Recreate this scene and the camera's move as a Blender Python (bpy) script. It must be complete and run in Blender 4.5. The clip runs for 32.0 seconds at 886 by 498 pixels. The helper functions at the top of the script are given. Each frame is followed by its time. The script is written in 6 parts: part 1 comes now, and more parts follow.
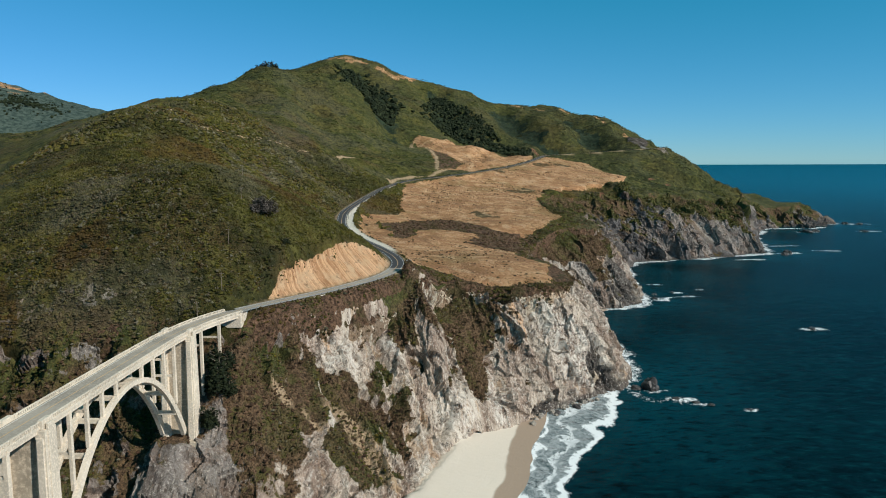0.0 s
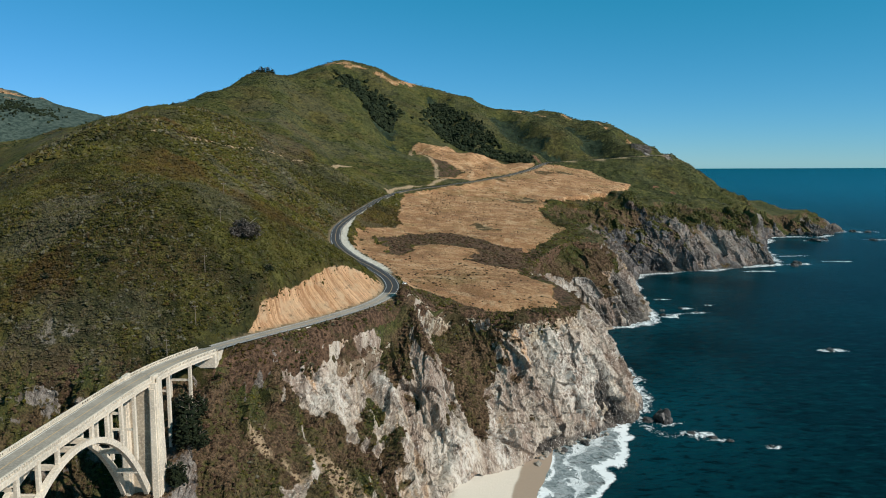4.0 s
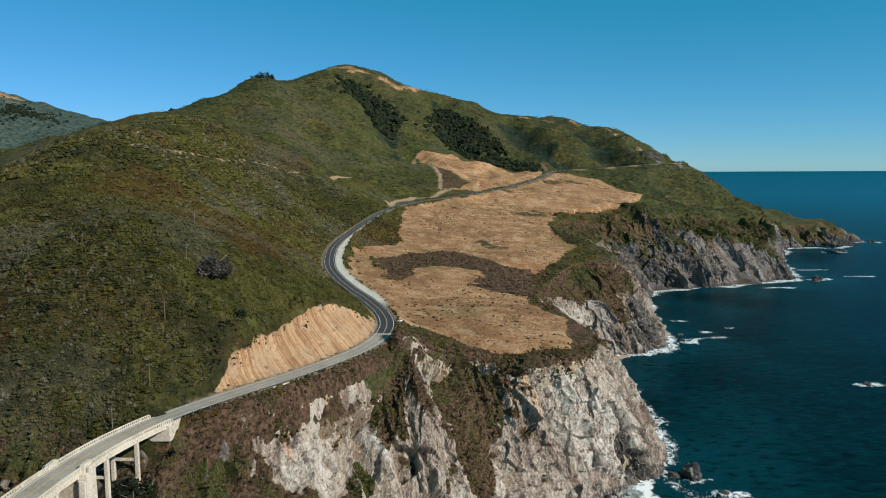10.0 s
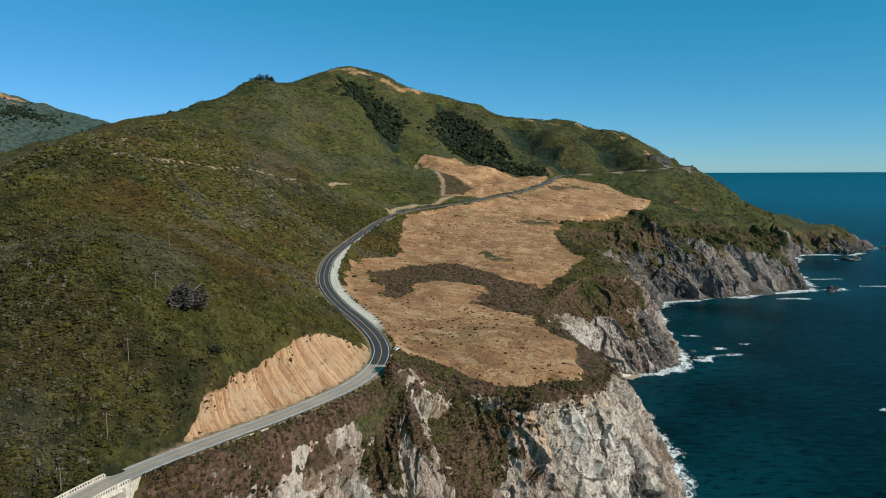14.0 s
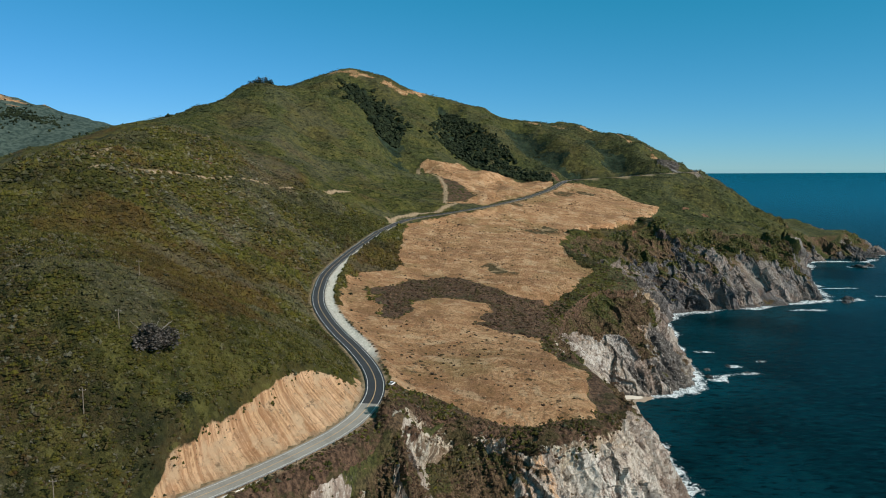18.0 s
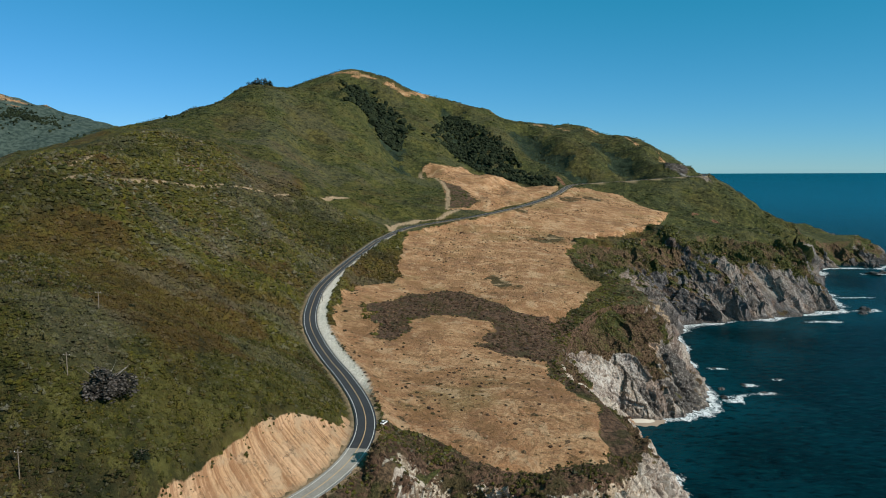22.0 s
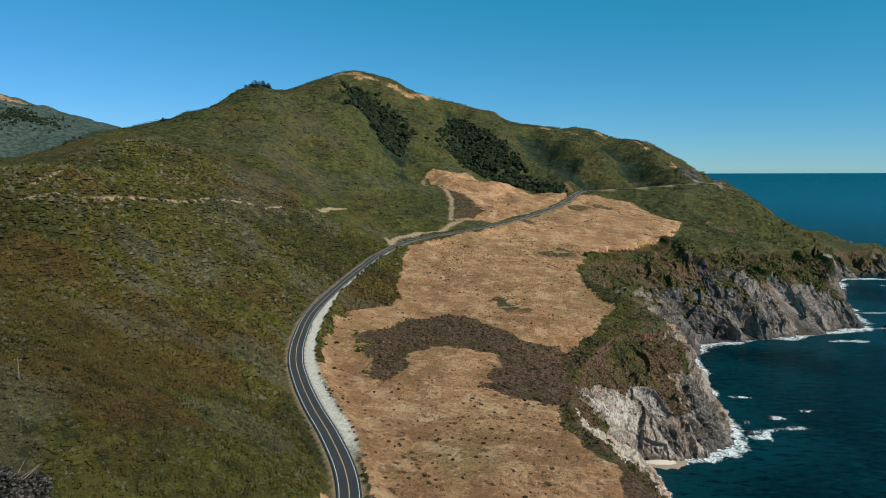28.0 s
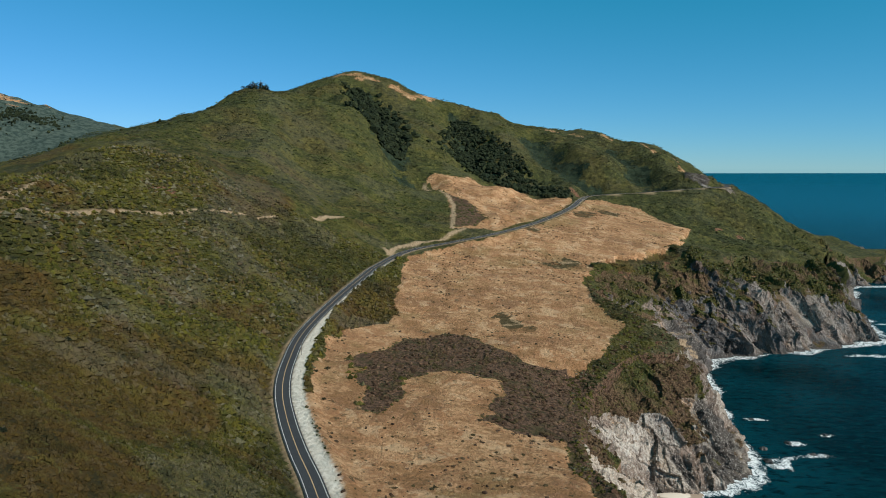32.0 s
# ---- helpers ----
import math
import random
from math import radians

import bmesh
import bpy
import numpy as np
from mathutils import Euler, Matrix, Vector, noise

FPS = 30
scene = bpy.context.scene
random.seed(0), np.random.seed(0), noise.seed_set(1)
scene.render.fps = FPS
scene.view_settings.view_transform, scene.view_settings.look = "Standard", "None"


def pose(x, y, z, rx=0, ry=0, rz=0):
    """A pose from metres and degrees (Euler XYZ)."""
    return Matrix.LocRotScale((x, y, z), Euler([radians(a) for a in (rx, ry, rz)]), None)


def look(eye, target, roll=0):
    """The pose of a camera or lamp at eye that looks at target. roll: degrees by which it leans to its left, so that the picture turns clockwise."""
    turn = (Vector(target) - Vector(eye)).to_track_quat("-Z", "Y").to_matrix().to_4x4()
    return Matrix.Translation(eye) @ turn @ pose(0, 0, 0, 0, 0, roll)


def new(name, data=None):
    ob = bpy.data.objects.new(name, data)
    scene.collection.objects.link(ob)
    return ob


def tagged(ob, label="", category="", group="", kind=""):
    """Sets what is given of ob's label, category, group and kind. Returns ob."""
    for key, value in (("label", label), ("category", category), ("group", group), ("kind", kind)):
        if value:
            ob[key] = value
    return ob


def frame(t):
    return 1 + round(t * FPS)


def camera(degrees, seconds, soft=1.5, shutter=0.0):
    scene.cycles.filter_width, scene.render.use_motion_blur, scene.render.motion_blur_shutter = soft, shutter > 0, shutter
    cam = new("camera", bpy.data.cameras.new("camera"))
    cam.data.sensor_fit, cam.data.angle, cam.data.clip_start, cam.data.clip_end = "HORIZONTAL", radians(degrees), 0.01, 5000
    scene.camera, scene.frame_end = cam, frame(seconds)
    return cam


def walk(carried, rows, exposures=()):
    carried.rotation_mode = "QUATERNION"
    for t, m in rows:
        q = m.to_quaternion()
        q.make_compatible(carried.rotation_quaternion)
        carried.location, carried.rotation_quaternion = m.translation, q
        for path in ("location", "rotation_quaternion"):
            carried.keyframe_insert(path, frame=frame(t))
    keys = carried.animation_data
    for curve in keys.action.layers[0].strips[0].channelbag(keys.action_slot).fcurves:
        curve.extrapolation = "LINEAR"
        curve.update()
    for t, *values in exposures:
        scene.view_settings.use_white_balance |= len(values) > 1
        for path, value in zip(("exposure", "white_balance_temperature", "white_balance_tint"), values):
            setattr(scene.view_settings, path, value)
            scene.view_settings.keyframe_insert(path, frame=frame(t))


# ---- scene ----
cam = camera(63.19, 32.0, soft=1.0)
# seconds, eye, heading to the left, pitch and roll in degrees
FLIGHT = [
    (0, -0.00, -0.00, 150.71, 0.000, -6.986, -0.164),
    (1, 0.53, 8.19, 152.77, -0.008, -6.902, -0.181),
    (2, 1.00, 16.42, 154.70, 0.004, -6.839, -0.189),
    (3, 1.50, 24.74, 156.51, 0.030, -6.762, -0.205),
    (3.5, 1.75, 28.91, 157.39, 0.049, -6.731, -0.206),
    (5.5, 2.47, 45.35, 161.14, 0.169, -6.628, -0.193),
    (6, 2.68, 49.47, 162.12, 0.222, -6.618, -0.200),
    (7, 3.16, 57.78, 164.04, 0.336, -6.581, -0.191),
    (8, 3.68, 66.14, 165.85, 0.417, -6.547, -0.173),
    (9, 4.16, 74.43, 167.69, 0.476, -6.513, -0.130),
    (10, 4.59, 82.66, 169.57, 0.528, -6.498, -0.143),
    (11, 5.01, 90.95, 171.42, 0.596, -6.471, -0.147),
    (12, 5.48, 99.38, 173.25, 0.685, -6.461, -0.114),
    (13, 5.98, 107.69, 175.07, 0.767, -6.448, -0.075),
    (14, 6.46, 115.78, 176.88, 0.849, -6.447, -0.041),
    (14.5, 6.71, 119.81, 177.81, 0.887, -6.438, -0.059),
    (16.5, 7.41, 135.81, 181.96, 1.053, -6.430, -0.009),
    (17, 7.48, 139.92, 183.01, 1.079, -6.415, -0.023),
    (18, 7.66, 148.15, 185.06, 1.132, -6.407, -0.040),
    (19, 8.05, 156.48, 186.99, 1.201, -6.394, -0.018),
    (20, 8.67, 164.77, 188.84, 1.299, -6.400, 0.056),
    (21, 9.34, 172.92, 190.64, 1.381, -6.415, 0.083),
    (22, 9.85, 180.88, 192.43, 1.465, -6.429, 0.071),
    (23, 10.23, 188.78, 194.32, 1.528, -6.428, 0.080),
    (24, 10.59, 196.79, 196.26, 1.625, -6.439, 0.104),
    (25, 10.79, 204.98, 198.25, 1.674, -6.455, 0.089),
    (25.5, 10.83, 209.11, 199.26, 1.708, -6.459, 0.081),
    (27.5, 11.11, 225.63, 203.44, 1.841, -6.495, 0.190),
    (28, 11.18, 229.76, 204.50, 1.879, -6.503, 0.207),
    (29, 11.40, 238.07, 206.63, 1.945, -6.515, 0.225),
    (30, 11.79, 246.42, 208.77, 2.023, -6.536, 0.297),
    (31, 12.20, 254.74, 210.93, 2.084, -6.557, 0.326),
    (32, 12.56, 262.99, 213.09, 2.134, -6.583, 0.345),
]


def heading(row):
    t, x, y, z, yaw, pitch, roll = row
    a, b = radians(yaw), radians(pitch)
    way = Vector((-math.sin(a) * math.cos(b), math.cos(a) * math.cos(b), math.sin(b)))
    return t, look((x, y, z), Vector((x, y, z)) + way * 100, roll)


walk(cam, [heading(row) for row in FLIGHT])

# ---------------------------------------------------------------- world and sun
SUN_ELEVATION, SUN_AZIMUTH = 34.0, 122.0   # degrees up; degrees from +y towards +x

world = bpy.data.worlds.new("sky")
scene.world = world
world.use_nodes = True
wn, wl = world.node_tree.nodes, world.node_tree.links
sky = wn.new("ShaderNodeTexSky")
sky.sky_type, sky.sun_disc = "NISHITA", False
sky.sun_elevation, sky.sun_rotation = radians(SUN_ELEVATION), radians(SUN_AZIMUTH)
sky.altitude, sky.air_density, sky.dust_density, sky.ozone_density = 2200, 1.0, 0.0, 6.0
wn["Background"].inputs["Strength"].default_value = 0.124
tone = wn.new("ShaderNodeMix")
tone.data_type, tone.blend_type = "RGBA", "MULTIPLY"
tone.inputs[0].default_value, tone.inputs[7].default_value = 1.0, (0.57, 0.92, 1.0, 1)
wl.new(sky.outputs["Color"], tone.inputs[6])
clear = wn.new("ShaderNodeVectorMath")
clear.operation, clear.inputs[1].default_value, clear.inputs[2].default_value = "MULTIPLY_ADD", (0.82, 0.56, 0.77), (-0.34, 0.94, 0.30)
wl.new(tone.outputs[2], clear.inputs[0])
least = wn.new("ShaderNodeVectorMath")
least.operation, least.inputs[1].default_value = "MAXIMUM", (0.12, 0.6, 1.0)
wl.new(clear.outputs[0], least.inputs[0])
wl.new(least.outputs[0], wn["Background"].inputs["Color"])

sun = new("sun", bpy.data.lights.new("sun", "SUN"))
sun.data.energy, sun.data.angle, sun.data.color = 5.0, radians(0.5), (1.0, 0.95, 0.86)
a, e = radians(SUN_AZIMUTH), radians(SUN_ELEVATION)
sun.matrix_world = look((math.sin(a) * math.cos(e) * 900, math.cos(a) * math.cos(e) * 900, math.sin(e) * 900), (0, 0, 0))

# ---------------------------------------------------------------- the lie of the land
# x towards the sea, y along the coast, z above the sea
ROAD = [(-112.4, 96, 82.4), (-110.4, 180, 82.4), (-108.8, 255, 82.4), (-107.4, 284, 82.2), (-103.4, 307, 82.0), (-94.5, 332, 81.7), (-79, 359, 81.2), (-64, 379, 81.5), (-49, 401, 82.1), (-38, 421, 82.6),
        (-31, 445, 83.2), (-30, 472, 84.1), (-36, 501, 85.1), (-49, 536, 86.4), (-63, 568, 87.6), (-77, 604, 89.2), (-89, 642, 91.6), (-97, 688, 94.4),
        (-101.5, 751, 98.6), (-95, 847, 105.2), (-81, 952, 114)]
ROAD_FAR = [(-81, 952, 114), (-55, 1030, 121.5), (-8, 1082, 126.5), (46, 1140, 132), (111, 1247, 140), (168, 1383, 150), (204, 1505, 158.5),
            (236, 1560, 162.5), (330, 1580, 168), (430, 1602, 175), (486, 1622, 177), (510, 1690, 180)]
SHORE = [(-13, 309), (-2, 340), (12, 378), (41, 397), (76, 432), (100, 449), (118, 460), (131, 490), (134, 529), (138, 600), (132, 670), (136, 719), (155, 719),
         (180, 727), (207, 748), (227, 796), (224, 835), (236, 910), (258, 1000), (279, 1056), (320, 1070), (360, 1086), (456, 1122), (530, 1162), (552, 1220),
         (590, 1350), (650, 1480), (716, 1582), (816, 1580), (900, 1660), (940, 1725), (935, 1800), (880, 2000), (900, 2400), (1000, 3000), (1100, 4800)]
CREEK_SOUTH = [(-2600, 900), (-1200, 560), (-700, 380), (-400, 262), (-230, 232), (-160, 242), (-120, 252), (-85, 258), (-50, 274), (-28, 292)]
BRINK = [(-1200, 800), (-700, 560), (-400, 360), (-230, 312), (-170, 313), (-130, 322), (-108, 324), (-92, 324), (-78, 345), (-60, 365), (-45, 387), (-33, 408), (-24, 432),
         (-20, 456), (-4, 463), (20, 459), (48, 455), (74, 466), (84, 484), (88, 515), (79, 556), (70, 590), (70, 625), (78, 665), (84, 700), (100, 738), (130, 776),
         (166, 800), (176, 822), (158, 862)]
BRINK_FAR = [(158, 862), (130, 915), (128, 950), (142, 1020), (160, 1072), (205, 1082), (262, 1125), (325, 1148), (395, 1166), (452, 1194), (512, 1238), (562, 1335),
             (650, 1560), (725, 1685), (820, 1690), (870, 1730), (880, 1790), (800, 2000), (820, 2400), (900, 3000), (1000, 4800)]
CREEK_NORTH = [(-2600, 860), (-1200, 530), (-700, 352), (-400, 238), (-230, 210), (-160, 220), (-120, 228), (-85, 230), (-50, 226), (-20, 215)]
SHORE_NORTH = [(5, 190), (-30, 130), (-45, 50), (-30, -100), (-60, -300), (-40, -900)]
BRINK_NORTH = [(-2600, 800), (-1200, 450), (-700, 260), (-400, 150), (-230, 125), (-160, 120), (-125, 112), (-100, 100), (-85, 60), (-90, -100), (-120, -300), (-110, -900)]

# heights along the named forms of the land above the brink
BENCH = [(72, 472, 71), (18, 467, 73), (-4, 480, 77), (73, 528, 73.5), (66, 558, 75), (62, 608, 72), (0, 566, 78), (-10, 619, 81), (32, 525, 78.5), (34, 690, 78.5),
         (69, 622, 70.6), (83, 730, 69), (105, 764, 80), (150, 815, 82), (139, 848, 85), (123, 915, 95), (-37, 934, 106), (157, 1060, 104), (-8, 786, 84), (51, 742, 79)]
BENCH_FAR = [(-52, 661, 86), (-72, 754, 91), (62, 1100, 120), (258, 1164, 112), (350, 1366, 120), (294, 1423, 133), (200, 1300, 136), (446, 1247, 74), (400, 1420, 108),
             (560, 1450, 85), (646, 1600, 72), (768, 1700, 60), (835, 1700, 52), (872, 1720, 34), (40, 1300, 150), (120, 1450, 165), (780, 2000, 90)]
SLOPE = [(-76, 369, 95), (-104, 340, 91), (-99, 394, 123), (-120, 385, 138), (-120, 362, 113), (-95, 425, 130), (-82, 396, 108), (-147, 499, 138), (-153, 434, 147),
         (-153, 550, 132), (-95, 532, 105), (-133, 620, 120), (-198, 565, 156), (-185, 680, 146), (-230, 557, 167), (-150, 342, 107), (-134, 337, 94), (-153, 317, 80),
         (-171, 312, 77), (-173, 327, 92), (-201, 380, 121), (-60, 425, 103), (-49, 450, 99), (-71, 395, 97), (-170, 800, 146), (-187, 957, 172)]
CREST = [(-262, 600, 184), (-228, 640, 184), (-225, 740, 180), (-261, 700, 200), (-300, 900, 222), (-345, 1050, 237), (-381, 1180, 250), (-375, 1380, 302), (-357, 1537, 357),
         (-363, 1950, 399), (-288, 1950, 421), (-199, 1950, 405), (-124, 1960, 381), (-37, 2050, 354), (58, 2050, 343), (121, 2050, 323), (266, 1950, 292), (342, 1950, 272),
         (417, 1900, 254), (443, 1750, 205), (461, 1640, 186), (493, 1600, 165), (544, 1600, 140), (596, 1600, 104), (515, 1730, 176), (575, 1710, 142), (630, 1690, 106)]
FACE = [(-142, 1539, 277), (-120, 1250, 180), (-230, 1300, 235), (40, 1600, 215), (180, 1720, 230), (300, 1660, 190), (-60, 1750, 295), (-240, 1700, 330)]
INLAND = [(-342, 560, 140), (-420, 700, 140), (-560, 1000, 186), (-454, 1600, 286), (-600, 1800, 300), (-718, 2100, 322), (-881, 2100, 300), (-950, 2100, 276), (-748, 1527, 205),
          (-700, 1000, 172), (-420, 420, 90), (-1000, 800, 90), (-1100, 1500, 110), (-1300, 2000, 130), (-1986, 3300, 500), (-1840, 3300, 462), (-1690, 3300, 412),
          (-1526, 3300, 385), (-1406, 3300, 345), (-2180, 3560, 495), (-2000, 3740, 412), (-1800, 3780, 345), (-1650, 3800, 330), (-500, 1340, 248), (-440, 1460, 292), (-400, 1400, 300),
          (-1700, 2500, 210), (-2100, 2500, 260), (-1200, 2700, 200)]
BEYOND = [(-1000, 3300, 260), (-300, 2900, 280), (200, 2700, 220), (600, 2400, 120), (500, 3300, 200), (-300, 4600, 300), (-1960, 4460, 385), (-2360, 4460, 462), (-3200, 3000, 500), (-2600, 1500, 300),
          (800, 4600, 200), (-126, 105, 82), (-200, 60, 98), (-400, 0, 160), (-85, 40, 72), (-130, -150, 92), (-600, 120, 170), (-400, -400, 200), (-130, -600, 90), (-1500, 100, 250)]


def smooth(t):
    t = np.clip(t, 0, 1)
    return t * t * (3 - 2 * t)


LATTICE = np.random.default_rng(7).random((256, 256)) * 2 - 1
LATTICE3 = np.random.default_rng(8).random((48, 48, 48)) * 2 - 1


def noise2(x, y, size, seed=0):
    """Soft noise from -1 to 1 with lumps of about that size."""
    x, y = x / size + seed * 17.3, y / size + seed * 31.7
    i, j = np.floor(x).astype(int), np.floor(y).astype(int)
    u, v = smooth(x - i), smooth(y - j)
    a, b = LATTICE[i % 256, j % 256], LATTICE[(i + 1) % 256, j % 256]
    c, d = LATTICE[i % 256, (j + 1) % 256], LATTICE[(i + 1) % 256, (j + 1) % 256]
    return (a * (1 - u) + b * u) * (1 - v) + (c * (1 - u) + d * u) * v


def noise3(x, y, z, size, seed=0):
    x, y, z = x / size + seed * 7.3, y / size + seed * 3.7, z / size + seed * 5.1
    i, j, k = (np.floor(q).astype(int) for q in (x, y, z))
    u, v, w = smooth(x - i), smooth(y - j), smooth(z - k)
    out = 0
    for di, fu in ((0, 1 - u), (1, u)):
        for dj, fv in ((0, 1 - v), (1, v)):
            for dk, fw in ((0, 1 - w), (1, w)):
                out = out + fu * fv * fw * LATTICE3[(i + di) % 48, (j + dj) % 48, (k + dk) % 48]
    return out


def layers(x, y, size, octaves, seed=0, ridged=False):
    total, weight = 0, 1.0
    for o in range(octaves):
        n = noise2(x, y, size / 2 ** o, seed + o)
        total = total + weight * ((0.5 - np.abs(n)) * 2 if ridged else n)
        weight *= 0.5
    return total


def curve_points(points, step):
    """A smooth curve through the points, cut into pieces of about that step."""
    p = np.array(points, float)
    ext = np.vstack([2 * p[0] - p[1], p, 2 * p[-1] - p[-2]])
    out = []
    for i in range(1, len(ext) - 2):
        a, b, c, d = ext[i - 1:i + 3]
        n = max(1, int(np.linalg.norm(c - b) / step))
        for t in np.arange(n) / n:
            out.append(0.5 * (2 * b + (c - a) * t + (2 * a - 5 * b + 4 * c - d) * t * t + (3 * b - a - 3 * c + d) * t ** 3))
    return np.array(out + [p[-1]])


def nearest_on(line, x, y):
    """Distance to a polyline, the side (positive on its right), and the place along it in points."""
    best, side, place = np.full(x.shape, 1e9), np.ones(x.shape), np.zeros(x.shape)
    for i in range(len(line) - 1):
        ax, ay = line[i][:2]
        bx, by = line[i + 1][:2]
        dx, dy = bx - ax, by - ay
        t = np.clip(((x - ax) * dx + (y - ay) * dy) / (dx * dx + dy * dy), 0, 1)
        ex, ey = x - ax - t * dx, y - ay - t * dy
        d = ex * ex + ey * ey
        m = d < best
        best, place = np.where(m, d, best), np.where(m, i + t, place)
        side = np.where(m, np.sign(ex * dy - ey * dx), side)
    return np.sqrt(best), side, place


def inside(poly, x, y):
    odd = np.zeros(x.shape, bool)
    n = len(poly)
    for i in range(n):
        (ax, ay), (bx, by) = poly[i][:2], poly[(i + 1) % n][:2]
        if ay == by:
            continue
        odd ^= ((ay > y) != (by > y)) & (x < (bx - ax) * (y - ay) / (by - ay) + ax)
    return odd


FOOT_LINE = CREEK_SOUTH + SHORE
TOP_LINE = [(-2600, 1200)] + BRINK + BRINK_FAR[1:]
SOUTH_LAND = FOOT_LINE + [(-2600, 4800)]
SOUTH_TOP = TOP_LINE + [(-2600, 4800)]
NORTH_FOOT = CREEK_NORTH + SHORE_NORTH
NORTH_LAND = NORTH_FOOT + [(-2600, -900)]
NORTH_TOP = BRINK_NORTH + [(-2600, -900)]

road_near = curve_points(ROAD, 4)
road_far = curve_points(ROAD_FAR, 8)
road_line = np.vstack([road_near, road_far[1:]])

FORMS = np.array(ROAD[5:] + ROAD_FAR[1:] + BENCH + BENCH_FAR + SLOPE + CREST + FACE + INLAND + BEYOND, float)


def plate(r2):
    return r2 * np.log(r2 + 1e-9)


def fit_forms():
    q = FORMS[:, :2] / 1000
    n = len(q)
    k = plate(((q[:, None] - q[None]) ** 2).sum(2)) + np.eye(n) * 6e-5
    p = np.hstack([np.ones((n, 1)), q])
    m = np.vstack([np.hstack([k, p]), np.hstack([p.T, np.zeros((3, 3))])])
    return q, np.linalg.solve(m, np.concatenate([FORMS[:, 2], np.zeros(3)]))


FORM_AT, FORM_WEIGHT = fit_forms()


def upland(x, y):
    """The smooth surface through the forms above the brink."""
    X, Y = x / 1000, y / 1000
    h = FORM_WEIGHT[-3] + FORM_WEIGHT[-2] * X + FORM_WEIGHT[-1] * Y
    for (a, b), w in zip(FORM_AT, FORM_WEIGHT):
        h = h + w * plate((X - a) ** 2 + (Y - b) ** 2)
    return np.clip(h, 25, 600)


def land(x, y):
    """Height, share of cliff (0 bench, 1 foot) and whether it is land."""
    up = upland(x, y)
    h = np.full(x.shape, -6.0)
    cliff = np.zeros(x.shape)
    wob = layers(x, y, 70, 3, 3) * 5 + layers(x, y, 16, 2, 9) * 1.5
    dry = np.zeros(x.shape, bool)
    for foot, top, body, cap in ((FOOT_LINE, TOP_LINE, SOUTH_LAND, SOUTH_TOP), (NORTH_FOOT, BRINK_NORTH, NORTH_LAND, NORTH_TOP)):
        ins, cap_in = inside(body, x, y), inside(cap, x, y)
        df, dt = nearest_on(foot, x, y)[0], nearest_on(top, x, y)[0]
        s = np.where(cap_in, 1.0, df / (df + dt + 1e-6))
        s = np.where(cap_in, 1, np.clip(s + s * (1 - s) * wob * 0.05, 0, 1))
        power = 0.62 + 0.3 * smooth((-x - 5) / 60) + 0.12 * smooth((y - 700) / 60) * smooth((980 - y) / 60)
        base = 1.5 + np.clip(-x - 40, 0, 400) * 0.05
        prof = np.clip(s, 0, 1) ** power
        z = base + (up - base) * prof
        z = np.where(ins, z, -6)
        h = np.where(ins, z, h)
        cliff = np.where(ins & ~cap_in, 1 - s, cliff)
        dry |= ins
    # the creek bed and the sand at its mouth, and the sand of the cove
    shore = np.minimum(nearest_on(FOOT_LINE, x, y)[0], nearest_on(NORTH_FOOT, x, y)[0])
    bed = 1.2 + np.clip(-x - 40, 0, 2000) * 0.05
    edge = 33 + (y - 308) * 0.28 + layers(x, y, 40, 2, 14) * 3 + layers(x, y, 18, 2, 12) * 1.5
    sand = np.where(x < -20, bed, np.clip((edge - x) * 0.075, -6, 3.2))
    mouth = ~dry & (y > 150) & (y < 470) & (x < 140)
    mouth |= ~dry & (x < -10)
    cove = 2.2 - np.hypot((x - 148) * 0.62, (y - 716) * 1.1) * 0.19 + layers(x, y, 9, 3, 16) * 0.5
    h = np.where(mouth, np.maximum(sand, -6), h)
    h = np.where(~dry & (y > 640) & (y < 760), np.maximum(h, cove), h)
    return h, cliff, dry, up


FIELD = [(-24, 483), (-5, 482), (18, 467), (45, 464), (72, 470), (80, 529), (66, 558), (62, 608), (68, 650), (72, 732), (105, 764), (138, 848), (123, 915), (130, 1000), (157, 1066),
         (258, 1160), (350, 1366), (306, 1480), (240, 1520), (204, 1490), (168, 1370), (111, 1232), (46, 1122), (-8, 1062), (-52, 1012), (-52, 908), (-49, 814), (-69, 797),
         (-82, 775), (-82, 690), (-70, 625), (-42, 545)]
UPPER_FIELD = [(-9, 1146), (47, 1166), (102, 1256), (166, 1388), (186, 1490), (114, 1474), (58, 1498), (10, 1504), (-59, 1450), (-28, 1358), (-13, 1272)]
UPPER_THICKET = [(-24, 1361), (11, 1334), (34, 1212), (-6, 1153), (-14, 1318)]
THICKET = [(-63, 713), (-46, 749), (-25, 786), (0, 800), (21, 779), (52, 749), (79, 747), (82, 716), (75, 628), (60, 625), (43, 630), (19, 636), (30, 648), (36, 706), (9, 715),
           (-12, 705), (-25, 674), (-26, 635), (-44, 631)]


GULLIES = [([(-235, 1870), (-200, 1800), (-165, 1684), (-120, 1520), (-80, 1400)], 22, 38), ([(-18, 1960), (5, 1850), (5, 1640), (60, 1575), (115, 1530)], 26, 45),
           ([(150, 1880), (185, 1760), (235, 1640)], 32, 44), ([(320, 1850), (345, 1740), (360, 1640)], 24, 36), ([(-270, 1450), (-210, 1250), (-150, 1130)], 9, 35),
           ([(-330, 1250), (-250, 1050), (-160, 900)], 7, 30)]


